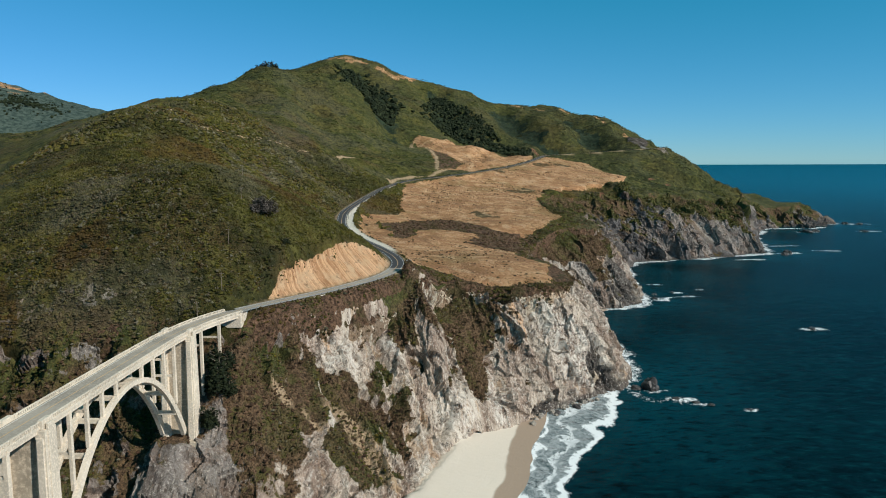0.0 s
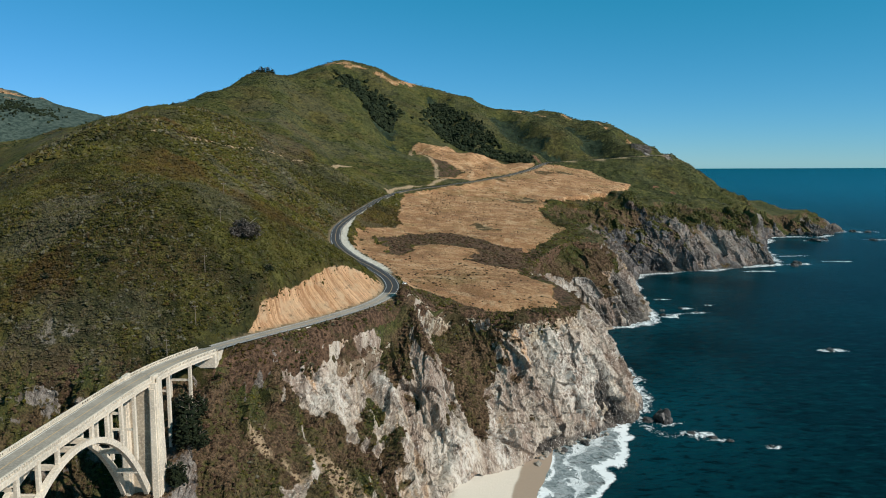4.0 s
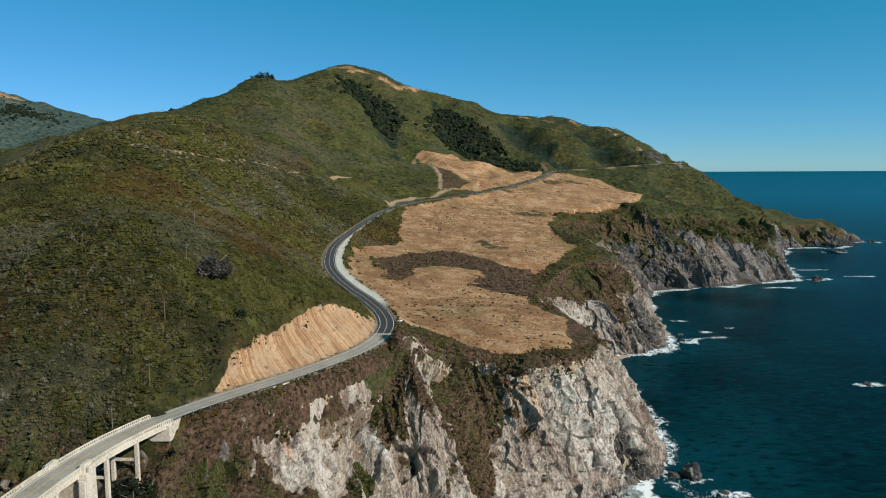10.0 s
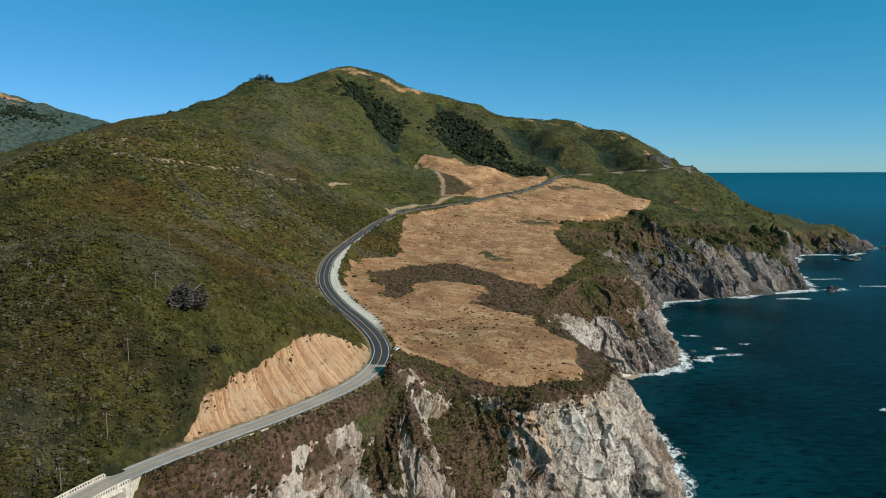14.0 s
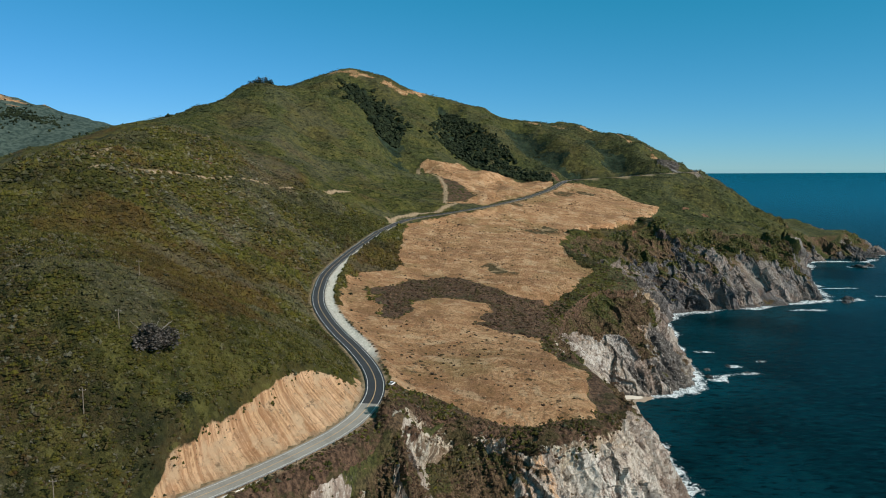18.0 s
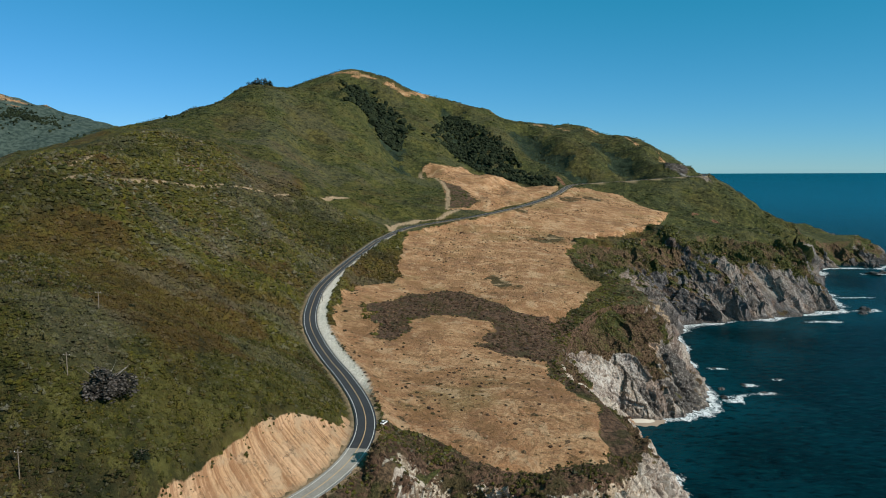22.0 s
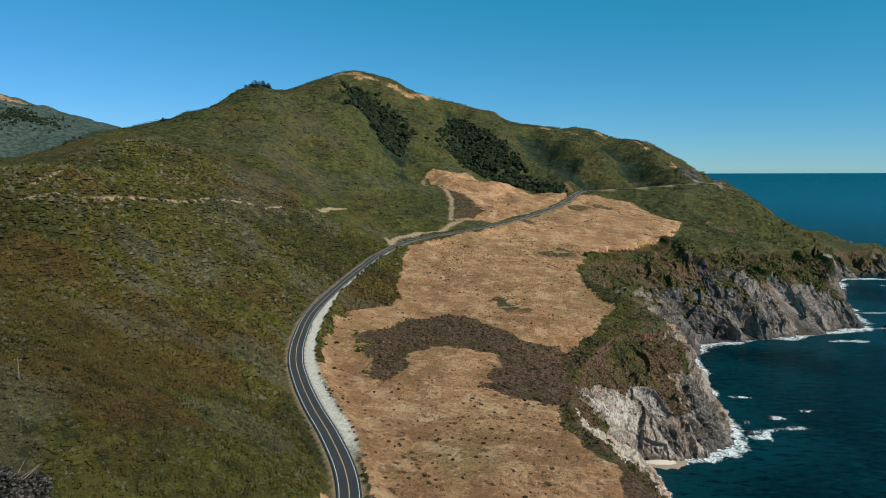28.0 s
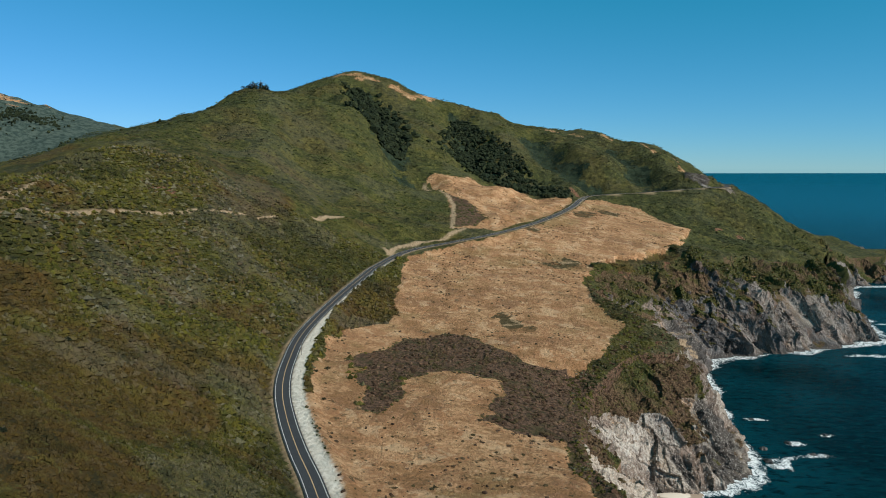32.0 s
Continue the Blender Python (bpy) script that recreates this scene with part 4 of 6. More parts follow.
def cliff_material():
    m, nodes, links, sh = material("sea_cliff")
    nt = m.node_tree
    co = nodes.new("ShaderNodeCombineXYZ")
    sep = nodes.new("ShaderNodeSeparateXYZ")
    links.new(nodes.new("ShaderNodeTexCoord").outputs["Object"], sep.inputs[0])
    links.new(attr(nt, "along"), co.inputs[0])
    links.new(math_node(nt, "MULTIPLY", sep.outputs[2], 0.38), co.inputs[1])

    def streak(scale, detail, rough, warp=0.5):
        n = nodes.new("ShaderNodeTexNoise")
        for key, v in (("Scale", scale), ("Detail", detail), ("Roughness", rough), ("Distortion", warp)):
            n.inputs[key].default_value = v
        links.new(co.outputs[0], n.inputs["Vector"])
        return n.outputs["Fac"]

    def part_of(value, lo, hi, share):
        return math_node(nt, "MULTIPLY", ramp(nt, value, lo, hi), share)
    fine, chip, blot = grain(nt, 0.9, 7, 0.72, (1, 1, 0.6), 0.3), grain(nt, 0.28, 8, 0.7, (1, 1, 0.55), 0.6), grain(nt, 0.06, 5, 0.6)
    rock = mix(nt, ramp(nt, streak(0.05, 6, 0.62), 0.38, 0.58), (0.235, 0.165, 0.124), (0.50, 0.425, 0.345))
    rock = mix(nt, part_of(blot, 0.50, 0.64, 0.55), rock, (0.36, 0.27, 0.215))
    rock = mix(nt, part_of(streak(0.12, 6, 0.7), 0.55, 0.66, 0.75), rock, (0.58, 0.52, 0.45))
    rock = mix(nt, part_of(streak(0.075, 5, 0.6, 1.2), 0.57, 0.67, 0.6), rock, (0.44, 0.28, 0.155))
    rock = mix(nt, part_of(streak(0.20, 7, 0.72), 0.46, 0.36, 0.85), rock, (0.115, 0.085, 0.066))
    rock = mix(nt, math_node(nt, "MULTIPLY", attr(nt, "white"), part_of(chip, 0.40, 0.60, 0.85)), rock, (0.66, 0.605, 0.53))
    rock = mix(nt, math_node(nt, "MULTIPLY", attr(nt, "ochre"), ramp(nt, chip, 0.30, 0.56)), rock, (0.52, 0.31, 0.17))
    # dark grey rock, its tint cooled to paint in the far bluffs' haze
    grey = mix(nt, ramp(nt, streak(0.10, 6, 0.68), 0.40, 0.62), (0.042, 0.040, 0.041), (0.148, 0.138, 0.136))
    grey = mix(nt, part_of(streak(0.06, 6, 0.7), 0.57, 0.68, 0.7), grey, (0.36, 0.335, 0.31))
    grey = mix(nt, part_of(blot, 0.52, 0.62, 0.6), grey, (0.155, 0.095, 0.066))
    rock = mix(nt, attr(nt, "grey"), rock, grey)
    # near black: painted recess shade, dark rock and the foot at the sea
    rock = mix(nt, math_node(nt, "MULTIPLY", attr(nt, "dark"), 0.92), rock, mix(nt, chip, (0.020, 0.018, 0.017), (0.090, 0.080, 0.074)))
    rock = mix(nt, part_of(chip, 0.45, 0.36, 0.85), rock, (0.085, 0.066, 0.054))
    rock = mix(nt, math_node(nt, "MULTIPLY", part_of(fine, 0.53, 0.63, 0.6), math_node(nt, "SUBTRACT", 1.0, math_node(nt, "MULTIPLY", attr(nt, "grey"), 0.6))), rock, (0.70, 0.64, 0.56))
    rock = mix(nt, part_of(fine, 0.46, 0.36, 0.65), rock, (0.105, 0.082, 0.066))
    # dry scrub and moss between the ribs
    brush = mix(nt, ramp(nt, fine, 0.36, 0.64), (0.036, 0.025, 0.015), (0.165, 0.104, 0.060))
    brush = mix(nt, part_of(grain(nt, 0.11, 5, 0.65), 0.50, 0.62, 0.8), brush, mix(nt, fine, (0.028, 0.030, 0.010), (0.110, 0.098, 0.030)))
    leafy = mix(nt, ramp(nt, fine, 0.36, 0.64), (0.020, 0.026, 0.010), (0.085, 0.088, 0.026))
    leafy = mix(nt, part_of(chip, 0.52, 0.64, 0.7), leafy, (0.110, 0.082, 0.030))
    brush = mix(nt, attr(nt, "leafy"), brush, leafy)
    torn = math_node(nt, "ADD", attr(nt, "brush"), math_node(nt, "ADD", math_node(nt, "MULTIPLY", math_node(nt, "SUBTRACT", chip, 0.5), 2.2), math_node(nt, "MULTIPLY", math_node(nt, "SUBTRACT", fine, 0.5), 0.9)))
    c = mix(nt, ramp(nt, torn, 0.42, 0.58), rock, brush)
    earth = mix(nt, fine, (0.27, 0.185, 0.11), (0.46, 0.34, 0.22))
    c = mix(nt, math_node(nt, "MULTIPLY", attr(nt, "track"), ramp(nt, chip, 0.36, 0.5)), c, earth)
    links.new(c, sh.inputs["Base Color"])
    sh.inputs["Roughness"].default_value, sh.inputs["Specular IOR Level"].default_value = 0.95, 0.15
    bump(nt, sh, math_node(nt, "ADD", math_node(nt, "MULTIPLY", chip, 2.2), fine), 0.9, 1.0)
    return m


sea_cliff = cliff_material()
TUFTS = []


def cliff_sheet(name, pairs, step, rough, seed, label):
    """A craggy face between foot and brink: rows of even slant length, broken into ribs, clefts and blocks."""
    line = curve_points(pairs, step * 1.25)
    t = np.linspace(-0.09, 1.05, 76)[:, None]
    X = line[None, :, 0] + (line[None, :, 2] - line[None, :, 0]) * t
    Y = line[None, :, 1] + (line[None, :, 3] - line[None, :, 1]) * t
    Z = bilinear(H, X, Y)
    foot = bilinear(H, line[:, 0] + (line[:, 2] - line[:, 0]) * 0.02, line[:, 1] + (line[:, 3] - line[:, 1]) * 0.02)
    Z = np.where(t < 0.02, foot[None] + (t - 0.02) * 170, np.maximum(Z, foot[None] * 0.6))
    Z = np.where(t > 1, Z - 0.4 - (t - 1) * 26, Z)
    run = np.concatenate([np.zeros((1, len(line))), np.cumsum(np.sqrt(np.diff(X, axis=0) ** 2 + np.diff(Y, axis=0) ** 2 + np.diff(Z, axis=0) ** 2), 0)])
    rows = int(run[-1].mean() / step)
    P, S = np.zeros((rows, len(line), 3)), np.zeros((rows, len(line)))
    for k in range(len(line)):
        at = np.linspace(0, run[-1, k], rows)
        for a, src in enumerate((X, Y, Z)):
            P[:, k, a] = np.interp(at, run[:, k], src[:, k])
        S[:, k] = np.interp(at, run[:, k], t[:, 0])
    arc = np.concatenate([[0], np.cumsum(np.hypot(*np.diff((line[:, :2] + line[:, 2:]) / 2, axis=0).T))])
    U = np.broadcast_to(arc, S.shape) + seed * 500 + layers(P[..., 0], P[..., 1], 45, 2, 57) * 4
    n = blur(facing(P), max(3, int(9 / step)))
    n = n / (np.linalg.norm(n, axis=-1, keepdims=True) + 1e-9)
    z = P[..., 2]
    hold = smooth((1.0 - S) * 9) * (0.25 + 0.75 * smooth((S + 0.02) * 12))
    under_bridge = np.exp(-((P[..., 0] + 108) / 9) ** 2) * (P[..., 1] < 330)
    hold = hold * (1 - 0.85 * under_bridge)
    ribs = (layers(U, z * 0.22, 36 * rough, 3, seed + 51, True) - 0.75) * 4.2 + (layers(U, z * 0.08, 74, 2, seed + 52, True) - 0.6) * 7 * smooth((P[..., 1] - 960) / 60)
    flutes = (0.30 - np.abs(noise2(U + z * 0.10, z * 0.12, 12 * rough, seed + 53))) * 6.0 + (0.30 - np.abs(noise2(U - z * 0.15, z * 0.2, 5.2 * rough, seed + 54))) * 2.8
    blocks = facets(P[..., 0], P[..., 1], z * 0.55, 15 * rough, seed) * 3.6 + facets(P[..., 0], P[..., 1], z * 0.6, 6.0 * rough, seed + 1) * 1.7 + facets(P[..., 0], P[..., 1], z * 0.7, 2.5 * rough, seed + 2) * 0.8
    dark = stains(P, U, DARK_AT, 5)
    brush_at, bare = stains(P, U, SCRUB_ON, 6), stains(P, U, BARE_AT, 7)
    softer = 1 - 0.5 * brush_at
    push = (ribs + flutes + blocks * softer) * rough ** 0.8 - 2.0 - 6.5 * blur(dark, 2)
    push = np.clip(push, -12 * rough, 8 * rough) * hold
    Q = P + n * push[..., None]
    Q[..., 2] = np.where(S < 0, np.minimum(Q[..., 2], P[..., 2]), Q[..., 2])
    lie = blur(facing(Q)[..., 2], max(2, int(2.5 / step)))
    lumpy = layers(U, z * 0.8, 30, 4, seed + 61)
    x, y = P[..., 0], P[..., 1]
    near = (y < 660).astype(float)
    far = smooth((y - 930) / 60)
    grow = (lie - (0.46 * near + 0.40 * (1 - near) * (1 - far) + 0.31 * far)) * 2.2 + lumpy * 0.5 + 0.48 + (S - 0.72) * (0.9 + 0.9 * far) + 0.06 * smooth((-30 - x) / 40) * near + 0.35 * far * smooth((S - 0.45) * 3)
    grow = grow + brush_at * 0.9 - bare * 0.75 - 0.5 * smooth((0.10 - S) / 0.06) - dark * 0.4
    brush = smooth(grow)
    leafy = np.clip(smooth(layers(U, z, 26, 3, seed + 71) * 1.4 + 0.12 + 0.45 * far + 0.2 * (1 - near) * (1 - far)) - 0.5 * brush_at * near, 0, 1)
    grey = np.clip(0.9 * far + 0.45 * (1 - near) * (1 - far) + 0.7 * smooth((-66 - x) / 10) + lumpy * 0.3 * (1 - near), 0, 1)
    dark = np.maximum(dark, 0.9 * smooth((5.5 - Q[..., 2] + lumpy * 3) / 3) * (x > 55))
    me, _ = grid_mesh(name, Q[..., 0], Q[..., 1], Q[..., 2])
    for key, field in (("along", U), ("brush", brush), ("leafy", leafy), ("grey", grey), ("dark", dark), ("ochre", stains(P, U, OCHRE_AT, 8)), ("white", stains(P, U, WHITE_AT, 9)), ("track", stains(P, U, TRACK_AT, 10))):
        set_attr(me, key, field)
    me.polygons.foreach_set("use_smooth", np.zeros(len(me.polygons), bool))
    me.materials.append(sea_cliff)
    ob = tagged(new(name, me), label, "cliff", kind="structure")
    inner = hold > 0.3
    TUFTS.append((Q[inner], brush[inner], leafy[inner], lie[inner]))
    return ob


cliff_sheet("cliff_near", CLIFF_NEAR, 0.75, 1.0, 1, "pale fractured rock cliff with brown scrub in its gullies above the beach")
cliff_sheet("cliff_headland", CLIFF_HEAD, 0.95, 1.05, 2, "grey and white rock headland with scrub on its shoulders")
cliff_sheet("cliff_bay", CLIFF_BAY, 1.35, 1.5, 3, "dark ribbed sea bluff with green ledges and red scars")
cliff_sheet("cliff_cape", CLIFF_CAPE, 2.4, 1.7, 4, "low rocky cape running out into the sea")

# ---------------------------------------------------------------- sea
def sea_material():
    m, nodes, links, sh = material("sea_water")
    nt = m.node_tree
    near = attr(nt, "shallow")
    patch = grain(nt, 0.006, 4)
    c = mix(nt, ramp(nt, patch, 0.35, 0.65), (0.0001, 0.0080, 0.0115), (0.0003, 0.0150, 0.0200))
    c = mix(nt, near, c, (0.0011, 0.0350, 0.0490))
    lace = grain(nt, 0.20, 8, 0.75, (1, 0.7, 1), 1.6)
    foam = ramp(nt, math_node(nt, "ADD", math_node(nt, "MULTIPLY", attr(nt, "foam"), 0.38), math_node(nt, "MULTIPLY", lace, 0.95)), 0.76, 0.92)
    # breakers and swash lines along the shore
    out = math_node(nt, "ADD", attr(nt, "offshore"), math_node(nt, "ADD", math_node(nt, "MULTIPLY", math_node(nt, "SUBTRACT", grain(nt, 0.035, 3, 0.5), 0.5), 26), math_node(nt, "MULTIPLY", math_node(nt, "SUBTRACT", lace, 0.5), 9)))
    for at, wide, share in ((17.0, 3.0, 1.0), (9.0, 1.2, 0.6), (1.0, 1.6, 0.9)):
        band = math_node(nt, "MULTIPLY", ramp(nt, out, at - wide, at - wide * 0.4), ramp(nt, out, at + wide, at + wide * 0.4))
        foam = math_node(nt, "ADD", foam, math_node(nt, "MULTIPLY", math_node(nt, "MULTIPLY", band, share), attr(nt, "beach")), True)
    wash = math_node(nt, "MULTIPLY", math_node(nt, "MULTIPLY", ramp(nt, out, 18, 15), ramp(nt, lace, 0.36, 0.70)), attr(nt, "beach"))
    foam = math_node(nt, "ADD", foam, math_node(nt, "MULTIPLY", wash, 0.42), True)
    c = mix(nt, math_node(nt, "MULTIPLY", math_node(nt, "MULTIPLY", ramp(nt, out, 19, 14), attr(nt, "beach")), 0.6), c, (0.26, 0.30, 0.30))
    # lit and dark sides of ripples painted into the water colour
    ripple_shading = grain(nt, 0.09, 9, 0.72, (1, 1.9, 1), 0.4)
    c = mix(nt, math_node(nt, "MULTIPLY", ramp(nt, ripple_shading, 0.50, 0.64), 0.65), c, (0.0016, 0.036, 0.042))
    c = mix(nt, math_node(nt, "MULTIPLY", ramp(nt, ripple_shading, 0.48, 0.38), 0.75), c, (0.0001, 0.0026, 0.0034))
    caps = math_node(nt, "MULTIPLY", ramp(nt, grain(nt, 0.10, 5, 0.7, (1, 2.2, 1), 0.3), 0.735, 0.77), 0.6)
    foam = math_node(nt, "ADD", foam, caps, True)
    # distance haze painted into the water colour towards the horizon
    c = mix(nt, attr(nt, "sea_haze"), c, (0.0020, 0.074, 0.122))
    links.new(mix(nt, foam, c, (0.82, 0.84, 0.84)), sh.inputs["Base Color"])
    links.new(math_node(nt, "ADD", math_node(nt, "MULTIPLY", foam, 0.6), 0.22), sh.inputs["Roughness"])
    sh.inputs["Specular IOR Level"].default_value = 0.10
    sh.inputs["IOR"].default_value = 1.13
    chop = math_node(nt, "ADD", grain(nt, 0.16, 8, 0.68, (1, 1.6, 1)), math_node(nt, "MULTIPLY", grain(nt, 0.03, 3, 0.5, (1, 2, 1)), 1.5))
    bump(nt, sh, chop, 0.6, 1.6)
    return m


wx = spread(-300, 4200, 0, 420, 4, 1.03, 110)
wy = spread(-900, 5700, 260, 1250, 4, 1.03, 130)
WX, WY = np.meshgrid(wx, wy)
far = np.hypot(WX, WY)
WZ = 116 * (np.clip(WY - 2300, 0, 2734) / 2734) ** 1.8 + np.clip(WY - 5034, 0, None) * 0.178
coast = np.minimum(nearest_on(FOOT_LINE, WX, WY)[0], 400)
sea_mesh, used = grid_mesh("sea", WX, WY, WZ)
sea_foam = smooth((18 + 6 * smooth((500 - WY) / 40) - coast + layers(WX, WY, 40, 3, 6) * 10) / 13)
surf = (WX - 33 - (WY - 308) * 0.28) / np.clip(21 + (WY - 308) * 0.126, 8, 70) * 19
on_beach = smooth((WY - 150) / 20) * smooth((470 - WY) / 16) * smooth((128 - WX) / 14)
sea_foam = sea_foam * (1 - 0.8 * on_beach)
BREAKERS = [(150, 442, 16, 7), (160, 432, 12, 5), (187, 423, 6, 4), (140, 459, 12, 5), (331, 632, 14, 7), (271, 790, 14, 6), (262, 812, 14, 6), (254, 866, 12, 5), (300, 830, 12, 4),
            (240, 778, 14, 16), (560, 1160, 40, 12), (640, 1190, 26, 8), (470, 1085, 30, 9), (600, 1260, 30, 8), (760, 1500, 40, 12), (890, 1515, 40, 12), (960, 1690, 50, 20), (1050, 1620, 26, 8),
            (720, 1900, 60, 14), (1050, 2150, 80, 16)]
for bx, by, rx, ry in BREAKERS:
    sea_foam = np.maximum(sea_foam, smooth((1.15 - np.hypot((WX - bx) / rx, (WY - by) / ry) + layers(WX, WY, 14, 3, 13) * 0.5) / 0.7))
set_attr(sea_mesh, "foam", sea_foam)
set_attr(sea_mesh, "offshore", surf)
set_attr(sea_mesh, "beach", on_beach)
set_attr(sea_mesh, "shallow", smooth((110 - coast + layers(WX, WY, 90, 3, 8) * 50) / 130))
# share of painted haze, growing with distance from 1500 m
set_attr(sea_mesh, "sea_haze", smooth((np.hypot(WX, WY) - 1500) / 3000))
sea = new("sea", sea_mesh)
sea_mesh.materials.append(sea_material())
tagged(sea, "deep blue-green ocean with white surf along the rocks", "sea", kind="structure")

# ---------------------------------------------------------------- road
asphalt = plain("asphalt", (0.034, 0.035, 0.039), 0.85, 0.2, 0.6)
grey_road = plain("worn_concrete_road", (0.30, 0.275, 0.24), 0.85, 0.2, 0.6)


def ribbon(name, line, left, right, lift, mat):
    """A strip along a line from left to right of it (metres towards the sea)."""
    t = np.gradient(line[:, :2], axis=0)
    t /= np.linalg.norm(t, axis=1)[:, None]
    nrm = np.stack([t[:, 1], -t[:, 0]], 1)
    me = bpy.data.meshes.new(name)
    a = np.column_stack([line[:, :2] + nrm * left, line[:, 2] + lift])
    b = np.column_stack([line[:, :2] + nrm * right, line[:, 2] + lift])
    n = len(line)
    co = np.vstack([a, b])
    q = np.stack([np.arange(n - 1), np.arange(n - 1) + n, np.arange(1, n) + n, np.arange(1, n)], 1)
    fill_mesh(me, co, q)
    me.materials.append(mat)
    return new(name, me)


road_fine = curve_points(ROAD, 2)
BRIDGE_END = int(np.argmin(np.abs(road_fine[:, 1] - 327)))
k = int(np.argmin(np.abs(road_fine[:, 1] - 452)))
road_mesh_line = np.vstack([road_fine[k:], road_far[1:]])
tagged(ribbon("road", road_mesh_line, -4.6, 4.6, 0.05, asphalt), "dark fresh asphalt two-lane coast road", "road", kind="structure")
tagged(ribbon("road", road_fine[BRIDGE_END:k + 1], -4.6, 4.6, 0.05, grey_road), "worn grey road between the bridge and the bend", "road", kind="structure")
paint_white, paint_yellow = plain("white_road_paint", (0.72, 0.70, 0.66), 0.7, 0.15, 2), plain("yellow_road_paint", (0.58, 0.38, 0.19), 0.7, 0.15, 2)
for offset, width, mat, words in ((-3.7, 0.22, paint_white, "white edge line"), (3.7, 0.22, paint_white, "white edge line"), (0.0, 0.34, paint_yellow, "double yellow centre line")):
    tagged(ribbon("road_marking", road_mesh_line[:-8], offset - width / 2, offset + width / 2, 0.06, mat), words + " along the coast road", "marking", kind="structure")
    tagged(ribbon("road_marking", road_fine[:k + 1], offset * 0.95 - width / 2, offset * 0.95 + width / 2, 0.06, mat), words + " on the worn road", "marking", kind="structure")

# ---------------------------------------------------------------- building blocks
def part(name, me, mat, parent=None, label=""):
    """Links a mesh as one object under a thing or a part."""
    if isinstance(me, bmesh.types.BMesh):
        bm, me = me, bpy.data.meshes.new(name)
        bm.to_mesh(me)
        bm.free()
    if not me.materials:
        me.materials.append(mat)
    ob = new(name, me)
    ob.parent = parent
    if label:
        ob["label"] = label
    return ob


def thing(name, at, label, category, group="", kind=""):
    ob = new(name)
    ob.location = at
    return tagged(ob, label, category, group, kind)


def block(x0, x1, y0, y1, z0, z1, bevel=0.0, top=1.0):
    """A box, its top scaled about its middle, its edges bevelled."""
    bm = bmesh.new()
    bmesh.ops.create_cube(bm, size=1)
    cx, cy = (x0 + x1) / 2, (y0 + y1) / 2
    for v in bm.verts:
        s = top if v.co.z > 0 else 1
        v.co = (cx + v.co.x * (x1 - x0) * s, cy + v.co.y * (y1 - y0) * s, (z0 + z1) / 2 + v.co.z * (z1 - z0))
    if bevel:
        bmesh.ops.bevel(bm, geom=bm.edges[:], offset=bevel, segments=1, affect="EDGES")
    return bm


def bars(items):
    """One mesh of many upright boxes: (x, y, z of the middle, half sizes, turn)."""
    co, faces = [], []
    for x, y, z, hx, hy, hz, turn in items:
        c, s, n = math.cos(turn), math.sin(turn), len(co)
        for k in range(8):
            a, b, d = (hx if k & 1 else -hx), (hy if k & 2 else -hy), (hz if k & 4 else -hz)
            co.append((x + a * c - b * s, y + a * s + b * c, z + d))
        faces += [[n + q for q in f] for f in ((0, 2, 3, 1), (4, 5, 7, 6), (0, 1, 5, 4), (2, 6, 7, 3), (0, 4, 6, 2), (1, 3, 7, 5))]
    me = bpy.data.meshes.new("bars")
    fill_mesh(me, np.array(co), faces, False)
    return me


def swept(line, profile):
    """A mesh swept along a level line: profile points (metres to the sea side, metres up), closed."""
    t = np.gradient(line[:, :2], axis=0)
    t /= np.linalg.norm(t, axis=1)[:, None]
    nrm = np.stack([t[:, 1], -t[:, 0]], 1)
    n, m = len(line), len(profile)
    co = np.concatenate([np.column_stack([line[:, :2] + nrm * a, line[:, 2] + b]) for a, b in profile])
    idx = np.arange(n * m).reshape(m, n)
    faces = []
    for k in range(m):
        a, b = idx[k], idx[(k + 1) % m]
        faces.append(np.stack([a[:-1], a[1:], b[1:], b[:-1]], 1))
    me = bpy.data.meshes.new("swept")
    fill_mesh(me, co, np.vstack(faces), False)
    return me


# ---------------------------------------------------------------- the arch bridge
concrete = plain("bridge_concrete", (0.62, 0.54, 0.43), 0.85, 0.2, 0.5, 0.0, 0.03)
stained = plain("stained_concrete", (0.47, 0.39, 0.29), 0.9, 0.28, 0.35, 0.0, 0.03)
deck_surface = plain("worn_bridge_deck", (0.36, 0.31, 0.25), 0.85, 0.2, 0.5)

bridge_line = road_fine[:BRIDGE_END + 1]
bridge = thing("arch_bridge", (-109, 233, 40), "pale concrete open-spandrel arch bridge over the creek mouth", "bridge")
inv = Matrix.Translation((109, -233, -40))


def bridge_part(name, me, mat=concrete, label="", parent=None):
    ob = part(name, me, mat, parent or bridge, label)
    if parent is None:
        ob.matrix_parent_inverse = inv
    else:
        ob.matrix_parent_inverse = Matrix.Identity(4)
    return ob


